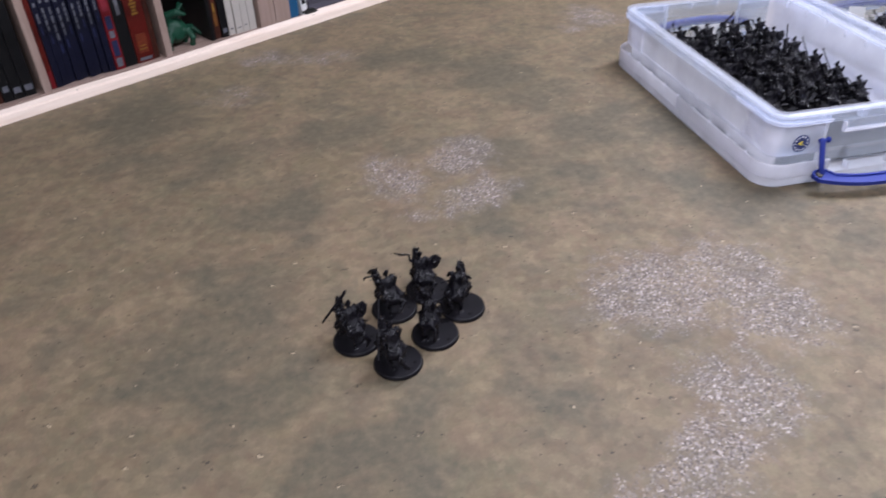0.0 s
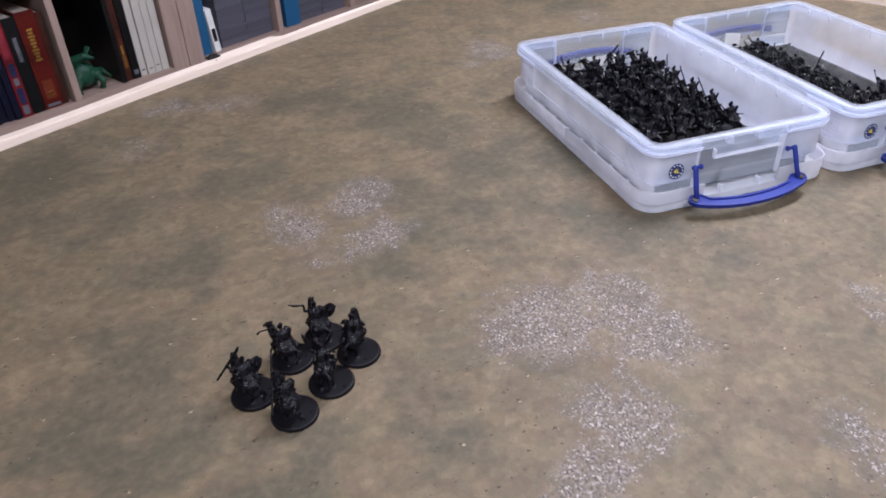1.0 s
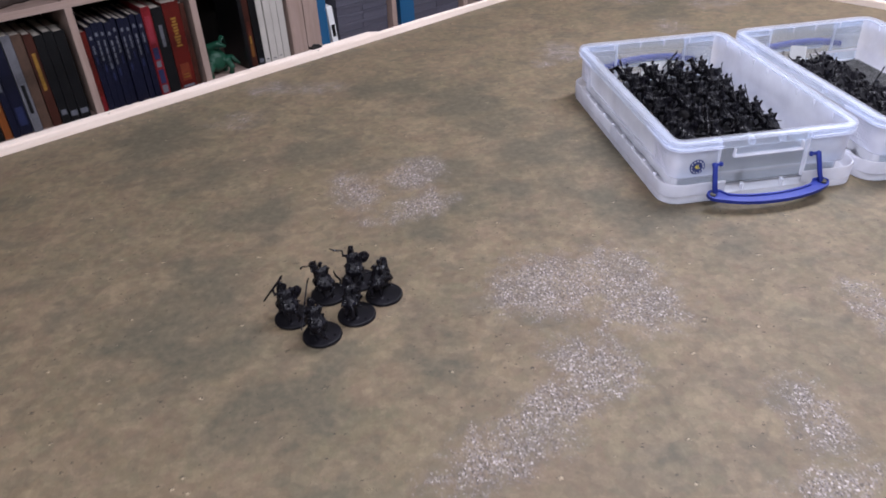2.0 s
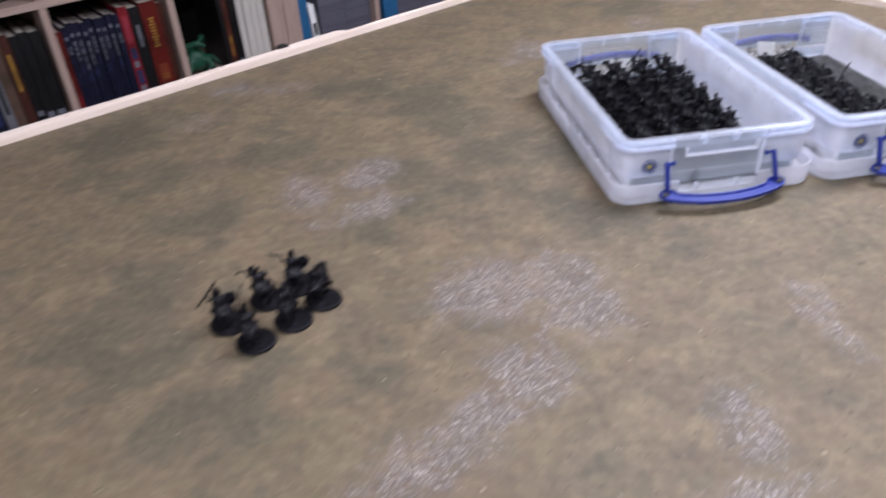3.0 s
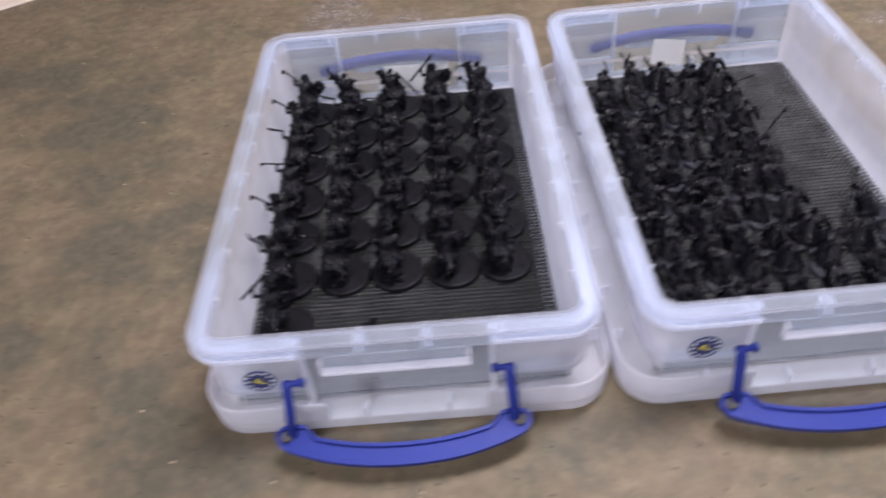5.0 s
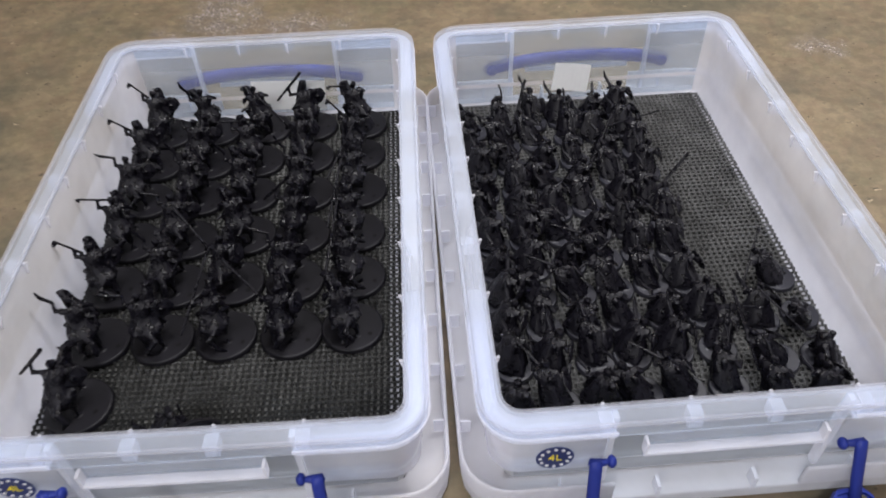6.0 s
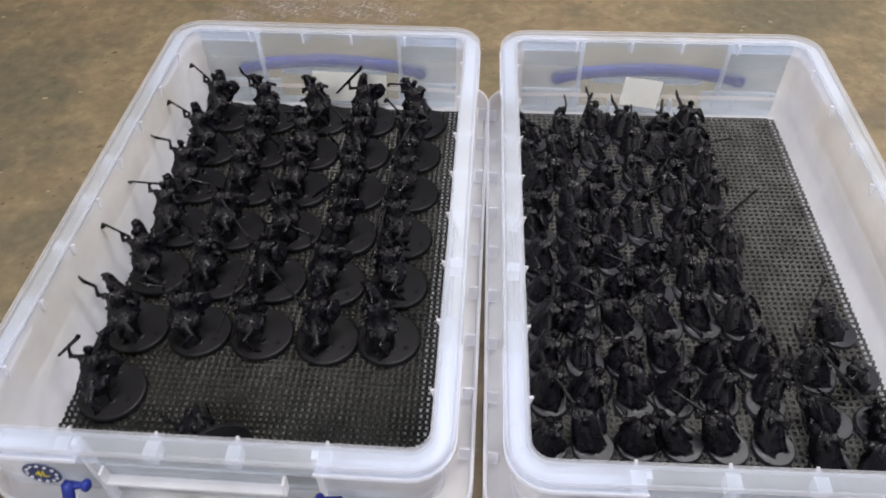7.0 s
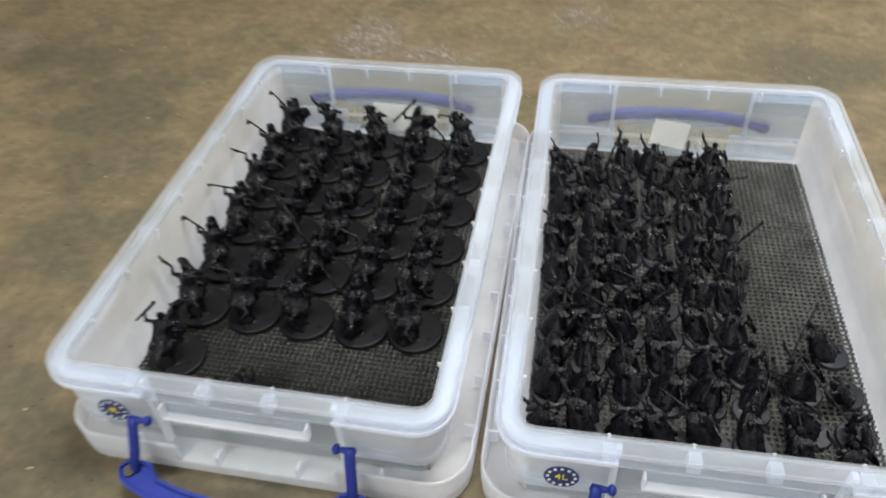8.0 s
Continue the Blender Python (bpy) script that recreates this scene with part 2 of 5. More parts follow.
# the same black rubber, greyed so that box B's lamp sheen is in the colour
RUBBER_LIT = plain("black_rubber_lit", (0.056, 0.056, 0.056), 0.28, 0.4, 300, spec=0.75)
# added sheet under box A's cords, a little paler than they are
LINER_SHEET = plain("liner_under_sheet", (0.048, 0.048, 0.046), 0.55, 0.9, 160, spec=0.2)
# near-black: the shade between box B's cords, put into an added sheet's colour
LINER_SHADE = plain("liner_gap_shade", (0.007, 0.007, 0.007), 0.55, 0.35, 90, spec=0.2)
PAPER = plain("white_paper", (0.80, 0.80, 0.80), 0.8, 0.04)
STICKER_BLUE = plain("sticker_blue", (0.015, 0.03, 0.13), 0.45)
STICKER_YELLOW = plain("sticker_yellow", (0.75, 0.62, 0.05), 0.45)
STICKER_PALE = plain("sticker_pale", (0.70, 0.72, 0.75), 0.45)
BATTEN = wood("pine_batten", (0.73, 0.625, 0.55), (0.62, 0.505, 0.425), 0.6, 0)
PINE = wood("pine_post", (0.66, 0.52, 0.42), (0.54, 0.40, 0.31), 0.55, 2)
BIRCH = wood("birch_board", (0.385, 0.282, 0.240), (0.29, 0.204, 0.167), 0.5, 0)
BIRCH_UP = wood("birch_upright", (0.385, 0.282, 0.240), (0.29, 0.204, 0.167), 0.5, 2)
BROWN_WOOD = wood("brown_door_wood", (0.165, 0.075, 0.046), (0.10, 0.043, 0.027), 0.45, 2)
TAN_WOOD = wood("tan_cabinet_wood", (0.20, 0.100, 0.062), (0.13, 0.062, 0.039), 0.5, 2)
CHIPBOARD = wood("table_wood", (0.42, 0.30, 0.18), (0.30, 0.2, 0.12), 0.6, 0)
PLASTER = plain("wall_plaster", (0.62, 0.60, 0.56), 0.85, 0.05, 12)
WHITE_PAINT = plain("ceiling_paint", (0.80, 0.80, 0.78), 0.85, 0.03, 10)
CARPET = plain("floor_carpet", (0.16, 0.15, 0.15), 0.95, 0.15, 60)
METAL_BLACK = plain("black_metal", (0.03, 0.03, 0.03), 0.35, 0.2, 80, 0.6)
STEEL = plain("brushed_steel", (0.45, 0.45, 0.45), 0.35, 0.1, 80, 0.9)
LAMP_BODY = plain("lamp_white_enamel", (0.8, 0.8, 0.8), 0.4, 0.03)
GREY_CASE = plain("grey_card_case", (0.098, 0.095, 0.125), 0.5, 0.2, 30, per_object=0.15)
BLUE_FILE = plain("blue_card_file", (0.012, 0.098, 0.225), 0.5, 0.1, 30)
GREEN_TOY = plain("green_plastic", (0.004, 0.058, 0.030), 0.5, 0.2, 30)
TERRAIN = plain("drab_scenery", (0.040, 0.026, 0.021), 0.8, 0.5, 30, per_object=0.3)
PALE_STONE = plain("pale_scenery_stone", (0.34, 0.31, 0.29), 0.8, 0.35, 60)
# near-black board: the shade deep inside the bookcase cells is in its colour
SHADE_BOARD = plain("shade_backing", (0.014, 0.012, 0.011), 0.8, spec=0.15)


def glowing(name, colour, strength):
    m, t, p, _ = nodes_of(name)
    p.inputs["Base Color"].default_value = (*colour, 1)
    p.inputs["Emission Color"].default_value = (*colour, 1)
    p.inputs["Emission Strength"].default_value = strength
    return m


TUBE = glowing("lit_diffuser", (0.96, 0.97, 1.0), 6.0)


# ---- mesh tools ----
def link_mesh(name, bm, material, smooth=False):
    me = bpy.data.meshes.new(name)
    bmesh.ops.recalc_face_normals(bm, faces=bm.faces)
    bm.to_mesh(me)
    bm.free()
    for mm in material if isinstance(material, (list, tuple)) else (material,):
        me.materials.append(mm)
    if smooth:
        me.shade_smooth()
    return me


def one_skin(ob, size):
    r = ob.modifiers.new("skin", "REMESH")
    r.mode, r.voxel_size, r.use_smooth_shade = "VOXEL", size, True
    return ob


def thing(name, bm, material, label, category, group="", kind="", m=None, smooth=False):
    ob = tagged(new(name, link_mesh(name, bm, material, smooth)), label, category, group, kind)
    if m is not None:
        ob.matrix_world = m
    return ob


def holder(name, label, category, group="", kind="", m=None):
    ob = tagged(new(name), label, category, group, kind)
    ob.empty_display_size = 0.05
    if m is not None:
        ob.matrix_world = m
    return ob


def part(name, bm, material, parent, label="", smooth=False, kind=""):
    ob = new(name, bm if isinstance(bm, bpy.types.Mesh) else link_mesh(name, bm, material, smooth))
    ob.parent = parent
    return tagged(ob, label, kind=kind)


def box(bm, x0, x1, y0, y1, z0, z1, bevel=0.0, m=None):
    r = bmesh.ops.create_cube(bm, size=1.0)
    s = Matrix.LocRotScale(((x0 + x1) / 2, (y0 + y1) / 2, (z0 + z1) / 2), None, (x1 - x0, y1 - y0, z1 - z0))
    bmesh.ops.transform(bm, matrix=(m @ s) if m else s, verts=r["verts"])
    if bevel:
        edges = list({e for v in r["verts"] for e in v.link_edges})
        bmesh.ops.bevel(bm, geom=edges, offset=bevel, segments=2, affect="EDGES", profile=0.7)
    return bm


def one_box(*a, **k):
    return box(bmesh.new(), *a, **k)


def rounded(w, l, r, d, n=5):
    """Points of a rounded rectangle w by l with its corner radius, drawn in by d."""
    out, rr = [], max(r - d, 0.0015)
    for cx, cy, a0 in ((w - d - rr, d + rr, -90), (w - d - rr, l - d - rr, 0), (d + rr, l - d - rr, 90), (d + rr, d + rr, 180)):
        for k in range(n + 1):
            a = radians(a0 + 90 * k / n)
            out.append((cx + rr * math.cos(a), cy + rr * math.sin(a)))
    return out


def sweep(bm, profile, w, l, r, closed=True, cap_first=False, cap_last=False):
    """A profile of (inset, height) carried round a rounded rectangle."""
    rings = [[bm.verts.new((x, y, z)) for x, y in rounded(w, l, r, d)] for d, z in profile]
    pairs = list(zip(rings, rings[1:])) + ([(rings[-1], rings[0])] if closed else [])
    for a, b in pairs:
        for k in range(len(a)):
            j = (k + 1) % len(a)
            bm.faces.new((a[k], a[j], b[j], b[k]))
    if cap_first:
        bm.faces.new(rings[0])
    if cap_last:
        bm.faces.new(rings[-1])
    return bm


def corner_sweep(bm, profile, w, l, r, reach_x, reach_y, right, back, caps=True):
    """A closed profile of (inset, height) carried round one corner of the rounded rectangle only."""
    rings = []
    for d, z in profile:
        rr = max(r - d, 0.0015)
        path = [(reach_x, d)] + [(d + rr + rr * math.cos(a), d + rr + rr * math.sin(a)) for a in (radians(270 - 15 * k) for k in range(7))] + [(d, reach_y)]
        rings.append([bm.verts.new((w - x if right else x, l - y if back else y, z)) for x, y in path])
    for a, b in zip(rings, rings[1:] + rings[:1]):
        for k in range(len(a) - 1):
            bm.faces.new((a[k], a[k + 1], b[k + 1], b[k]))
    if caps:
        bm.faces.new([q[0] for q in rings])
        bm.faces.new([q[-1] for q in rings])
    return bm


CORNERS = ((False, False), (True, False), (False, True), (True, True))


def tube(bm, pts, radii, n=8, flat=1.0, up=Vector((0, 0, 1))):
    """A tapered, rounded limb through the points; flat squeezes it along up."""
    pts = [Vector(p) for p in pts]
    rings = []
    for i, p in enumerate(pts):
        d = (pts[min(i + 1, len(pts) - 1)] - pts[max(i - 1, 0)]).normalized()
        side = d.cross(up)
        side = side.normalized() if side.length > 1e-4 else Vector((1, 0, 0))
        top = side.cross(d).normalized()
        r = radii[min(i, len(radii) - 1)]
        rings.append([bm.verts.new(p + r * (math.cos(2 * math.pi * k / n) * side + flat * math.sin(2 * math.pi * k / n) * top)) for k in range(n)])
    for a, b in zip(rings, rings[1:]):
        for k in range(n):
            bm.faces.new((a[k], a[(k + 1) % n], b[(k + 1) % n], b[k]))
    for ring, i, j in ((rings[0], 0, 1), (rings[-1], -1, -2)):
        tip = bm.verts.new(pts[i] + (pts[i] - pts[j]).normalized() * radii[i if i == 0 else len(radii) - 1] * 0.6)
        for k in range(n):
            bm.faces.new((ring[k], ring[(k + 1) % n], tip))
    return bm


def blob(bm, c, r, m=None, sub=2):
    g = bmesh.ops.create_icosphere(bm, subdivisions=sub, radius=1.0)
    s = Matrix.LocRotScale(c, None, r)
    bmesh.ops.transform(bm, matrix=(Matrix.Translation(c) @ m @ Matrix.Diagonal((*r, 1))) if m else s, verts=g["verts"])


def disc(bm, c, r0, r1, h, n=28, m=None, mat=0):
    g = bmesh.ops.create_cone(bm, cap_ends=True, segments=n, radius1=r0, radius2=r1, depth=h)
    t = Matrix.Translation(Vector(c) + Vector((0, 0, h / 2))) if m is None else m @ Matrix.Translation((0, 0, h / 2))
    bmesh.ops.transform(bm, matrix=t, verts=g["verts"])
    for f in {f for v in g["verts"] for f in v.link_faces}:
        f.material_index = mat


def roughen(bm, amount, scale, keep_below):
    """Sculpted folds, straps and armour edges: two octaves of relief along the surface."""
    bm.normal_update()
    for v in bm.verts:
        if v.co.z > keep_below:
            q = noise.noise(v.co * scale * 2.3)
            v.co += amount * noise.noise_vector(v.co * scale) + v.normal * amount * 0.9 * (abs(q) * 2 - 0.5)


# ---- room ----
def room():
    s0, s1, d0, d1, tk = -2.6, 2.75, -2.4, 2.45, 0.12
    thing("floor", one_box(s0 - tk, s1 + tk, d0 - tk, d1 + tk, FLOOR_Z - 0.1, FLOOR_Z), CARPET, "dark grey carpet floor of the room", "floor", kind="structure", m=ROOM)
    thing("ceiling", one_box(s0 - tk, s1 + tk, d0 - tk, d1 + tk, CEILING_Z, CEILING_Z + 0.1), WHITE_PAINT, "white painted flat ceiling", "ceiling", kind="structure", m=ROOM)
    for name, b in (("wall_north", (s0 - tk, s1 + tk, d1, d1 + tk)), ("wall_south", (s0 - tk, s1 + tk, d0 - tk, d0)),
                    ("wall_east", (s1, s1 + tk, d0, d1)), ("wall_west", (s0 - tk, s0, d0, d1))):
        thing(name, one_box(*b, FLOOR_Z, CEILING_Z), PLASTER, "off-white plastered room wall", "wall", kind="structure", m=ROOM)
    for s, d, w in LAMPS:
        lamp = holder("ceiling_light", "white enamelled ceiling light with lit diffuser", "light", "ceiling lights", m=ROOM @ pose(s, d, CEILING_Z))
        part("housing", one_box(-0.63, 0.63, -0.13, 0.13, -0.05, -0.001, 0.006), LAMP_BODY, lamp)
        part("diffuser", one_box(-0.6, 0.6, -0.11, 0.11, -0.088, -0.051, 0.012), TUBE, lamp, "glowing white diffuser")


room()

# ---- table and mat ----
T_U0, T_U1, T_N0, T_N1 = -0.920, 1.000, -0.475, 0.829   # inner edges of the battens


def table():
    tb = holder("gaming_table", "wooden gaming table with pale pine edge battens", "table", m=ROOM @ pose(0, 0, FLOOR_Z))
    h = -FLOOR_Z
    b, w = 0.030, 0.014
    part("tabletop", one_box(T_U0 - b, T_U1 + b, T_N0 - b, T_N1 + b - 0.0005, h - 0.030, h - 0.003, 0.002), CHIPBOARD, tb)

    def batten(x0, x1, y0, y1, z1, along):
        bm = bmesh.new()
        n = 120
        for k in range(n + 1):
            q = k / n
            for c in range(4):
                x, y = (x0 + (x1 - x0) * q, (y0, y1, y1, y0)[c]) if along == 0 else ((x0, x1, x1, x0)[c], y0 + (y1 - y0) * q)
                if along == 0 and y0 > 0 and c in (1, 2):   # the far batten is made of strips of three widths
                    y = 0.849 if x < 0.030 else (0.857 if x < 0.165 else 0.839)
                wob = 0.0022 * noise.noise((x * 5, y * 5, c * 0.7))
                bm.verts.new((x + (wob if along else 0), y + (0 if along else wob), (h - 0.0025, h - 0.0025, z1, z1)[c] + (wob * 0.5 if c > 1 else 0)))
        bm.verts.ensure_lookup_table()
        v = bm.verts
        for k in range(n):
            for c in range(4):
                bm.faces.new((v[4 * k + c], v[4 * k + (c + 1) % 4], v[4 * k + 4 + (c + 1) % 4], v[4 * k + 4 + c]))
        bm.faces.new([v[c] for c in range(4)])
        bm.faces.new([v[4 * n + c] for c in range(4)])
        bmesh.ops.recalc_face_normals(bm, faces=bm.faces)
        long_edges = [e for e in bm.edges if len(e.link_faces) == 2 and e.calc_face_angle() > 1.0]
        bmesh.ops.bevel(bm, geom=long_edges, offset=0.0018, segments=2, affect="EDGES")
        return bm

    lab = "pale pine edge batten with worn corners"
    part("edge_batten", batten(T_U0 - b, T_U1 + b, T_N1, T_N1 + b, h + w, 0), BATTEN, tb, lab)
    part("edge_batten", batten(T_U0 - b, T_U1 + b, T_N0 - b, T_N0, h + w, 0), BATTEN, tb, lab)
    part("edge_batten", batten(T_U1, T_U1 + 0.015, T_N0 + 0.001, T_N1 - 0.001, h + w, 1), BATTEN, tb, lab)
    part("edge_batten", batten(T_U0 - b, T_U0, T_N0 + 0.001, T_N1 - 0.001, h + w, 1), BATTEN, tb, lab)
    for x in (-0.41, 0.016, 0.206, 0.305, 0.56):
        nail = bmesh.new()
        disc(nail, (x, 0.8350, h + w - 0.0004), 0.0014, 0.0012, 0.0010, 10)
        part("nail_head", nail, METAL_BLACK, tb, "small dark nail head in the batten")
    for x in (T_U0 + 0.03, T_U1 - 0.03):
        for y in (T_N0 + 0.03, T_N1 - 0.03):
            part("leg", one_box(x - 0.03, x + 0.03, y - 0.03, y + 0.03, 0, h - 0.0305, 0.003), PINE, tb)


table()

# Gravel patches of the print (x, y, radius, radius, turn in degrees, strength), and dark moss patches (x, y, radius)
GRAVEL_NEAR = [(-0.396, 0.135, 0.033, 0.049, 20, 1), (-0.307, 0.165, 0.036, 0.049, -30, 1.2), (-0.313, 0.073, 0.046, 0.029, 25, 1.15), (-0.38, 0.05, 0.024, 0.014, 0, 0.8), (-0.196, -0.138, 0.066, 0.058, 10, 1.2),
               (-0.114, -0.124, 0.045, 0.05, 30, 1.1), (-0.112, -0.186, 0.048, 0.052, 0, 1.1), (-0.19, -0.27, 0.043, 0.046, 10, 1.15), (-0.244, -0.319, 0.06, 0.028, 35, 1.1), (-0.29, -0.352, 0.076, 0.032, 25, 1.1),
               (-0.024, -0.371, 0.028, 0.049, 0, 1), (-0.055, -0.446, 0.055, 0.023, 10, 1), (0.121, -0.231, 0.024, 0.036, 0, 0.9), (0.116, -0.289, 0.016, 0.036, 0, 0.9)]
GRAVEL_FAR = [(0.041, 0.597, 0.039, 0.058, 10, 1), (0.129, 0.568, 0.06, 0.027, 0, 0.9), (-0.015, 0.55, 0.029, 0.021, 0, 0.8), (-0.522, 0.561, 0.049, 0.036, 0, 0.75), (-0.441, 0.538, 0.049, 0.029, 0, 0.7),
              (-0.581, 0.428, 0.044, 0.032, 0, 0.7), (0.298, 0.692, 0.035, 0.045, 0, 0.7), (0.302, 0.951, 0.076, 0.08, 0, 0.7), (0.458, 0.827, 0.065, 0.053, 0, 0.7), (0.663, 0.465, 0.026, 0.023, 0, 0.7)]
MOSS = [(-0.611, -0.132, 0.064), (-0.582, -0.053, 0.064), (-0.492, -0.258, 0.067), (-0.525, 0.107, 0.054), (-0.146, 0.185, 0.054), (-0.337, -0.225, 0.043), (-0.441, 0.284, 0.059),
        (-0.698, 0.388, 0.084), (-0.025, 0.167, 0.054), (-0.197, 0.409, 0.075), (-0.263, 0.164, 0.054), (-0.044, -0.025, 0.056), (-0.16, 0.305, 0.059), (0.318, 0.845, 0.096),
        (0.568, 0.578, 0.075), (-0.625, 0.236, 0.063), (-0.304, 0.503, 0.072), (-0.11, 0.09, 0.031), (-0.076, 0.045, 0.027), (-0.247, 0.06, 0.035), (-0.19, 0.085, 0.03),
        (-0.09, 0.225, 0.036), (-0.56, -0.185, 0.048), (-0.31, 0.01, 0.035), (0.05, -0.1, 0.033)]


def game_mat():
    step = 0.0065
    mat_n1 = T_N1 + 0.0040
    nu, nn = int((T_U1 - T_U0 - 0.002) / step), int((mat_n1 - T_N0 - 0.002) / step)
    us = np.linspace(T_U0 + 0.001, T_U1 - 0.001, nu + 1)
    ns = np.linspace(T_N0 + 0.001, mat_n1, nn + 1)
    gu, gn = np.meshgrid(us, ns, indexing="ij")
    c, s = math.cos(AX), math.sin(AX)
    x, y = (gu * c - gn * s).ravel(), (gu * s + gn * c).ravel()
    top = np.stack([x, y, np.zeros_like(x)], 1)
    k = np.arange((nu + 1) * (nn + 1)).reshape(nu + 1, nn + 1)
    faces = np.stack([k[:-1, :-1], k[1:, :-1], k[1:, 1:], k[:-1, 1:]], -1).reshape(-1, 4).tolist()
    verts = top.tolist()
    rim = list(k[:, 0]) + list(k[-1, 1:]) + list(k[-2::-1, -1]) + list(k[0, -2:0:-1])
    low = len(verts)
    verts += [(*verts[i][:2], -0.0028) for i in rim]
    faces += [(int(rim[i]), low + i, low + (i + 1) % len(rim), int(rim[(i + 1) % len(rim)])) for i in range(len(rim))]
    me = bpy.data.meshes.new("game_mat")
    me.from_pydata(verts, [], faces)
    me.materials.append(MAT_PRINT)

    def patches(rows):
        v = np.zeros(len(verts))
        for px, py, rx, ry, turn, *strong in rows:
            a = radians(turn)
            dx, dy = x - px, y - py
            ex, ey = (dx * math.cos(a) + dy * math.sin(a)) / rx, (-dx * math.sin(a) + dy * math.cos(a)) / ry
            v[:len(x)] = np.maximum(v[:len(x)], (strong[0] if strong else 1.0) * np.exp(-0.75 * (ex * ex + ey * ey) ** 1.5))
        return v

    for name, rows in (("gravel", GRAVEL_NEAR + GRAVEL_FAR), ("moss", [(px, py, q, q, 0) for px, py, q in MOSS])):
        me.attributes.new(name, "FLOAT", "POINT").data.foreach_set("value", patches(rows))
    tagged(new("game_mat", me), "printed battle mat with earth, moss and gravel patches", "mat")


game_mat()

# ---- storage boxes ----
BW, BL, BH, BR = 0.2550, 0.3950, 0.0855, 0.0230
BOX_A = pose(-0.0073, -0.0035, 0, 0, 0, -0.40)
BOX_B = pose(0.2718, -0.0071, 0, 0, 0, 0.75)


def bar(bm, pts, half_w, half_h):
    """A flat bar with rounded edges along the points."""
    return tube(bm, pts, [half_w], 10, half_h / half_w)


def grip_plate(x0, x1, out, thick, frame_m):
    """The bowed hand grip: a stepped plate between a curved outer edge and a notched inner edge."""
    bm = bmesh.new()
    n, mid, half = 44, (x0 + x1) / 2, (x1 - x0) / 2
    rows = []
    for k in range(n + 1):
        q = -1 + 2 * k / n
        outer = 0.0065 + (out - 0.0065) * (1 - abs(q) ** 2.2)
        ear = max(0.0, min(1.0, (abs(q) - 0.70) / 0.08))
        inner = (outer - 0.0142) * (1 - ear) - 0.0068 * ear
        end = max(0.0, (abs(q) - 0.93) / 0.07)
        outer, inner = outer - 0.0045 * end * end, inner + 0.0045 * end * end
        lip = 0.0022
        x = mid + half * q
        # inner edge, step, outer edge on top; then back underneath
        prof = ((inner, 0.5 * thick), (inner + lip, 0.5 * thick), (inner + lip + 0.0006, 0.12 * thick), (outer - lip - 0.0006, 0.12 * thick), (outer - lip, 0.5 * thick), (outer, 0.5 * thick), (outer, -0.5 * thick), (inner, -0.5 * thick))
        rows.append([bm.verts.new(frame_m @ Vector((x, -v, w))) for v, w in prof])
    for a, b in zip(rows, rows[1:]):
        for k in range(len(a)):
            j = (k + 1) % len(a)
            bm.faces.new((a[k], a[j], b[j], b[k]))
    bm.faces.new(rows[0])
    bm.faces.new(rows[-1])
    return bm


FLANGE = 0.0120


def lettering(text, size, material):
    """Flat raised letters in the built-in font, centred on the origin."""
    cu = bpy.data.curves.new("lettering", "FONT")
    cu.body, cu.size, cu.extrude, cu.align_x, cu.align_y = text, size, 0.0002, "CENTER", "CENTER"
    ob = new("lettering", cu)
    me = bpy.data.meshes.new_from_object(ob.evaluated_get(bpy.context.evaluated_depsgraph_get()))
    bpy.data.objects.remove(ob)
    bpy.data.curves.remove(cu)
    me.transform(pose(0, 0, 0.0006))
    me.materials.clear()
    me.materials.append(material)
    return me


SIZE_MARK = lettering("4L", 0.0075, STICKER_YELLOW)


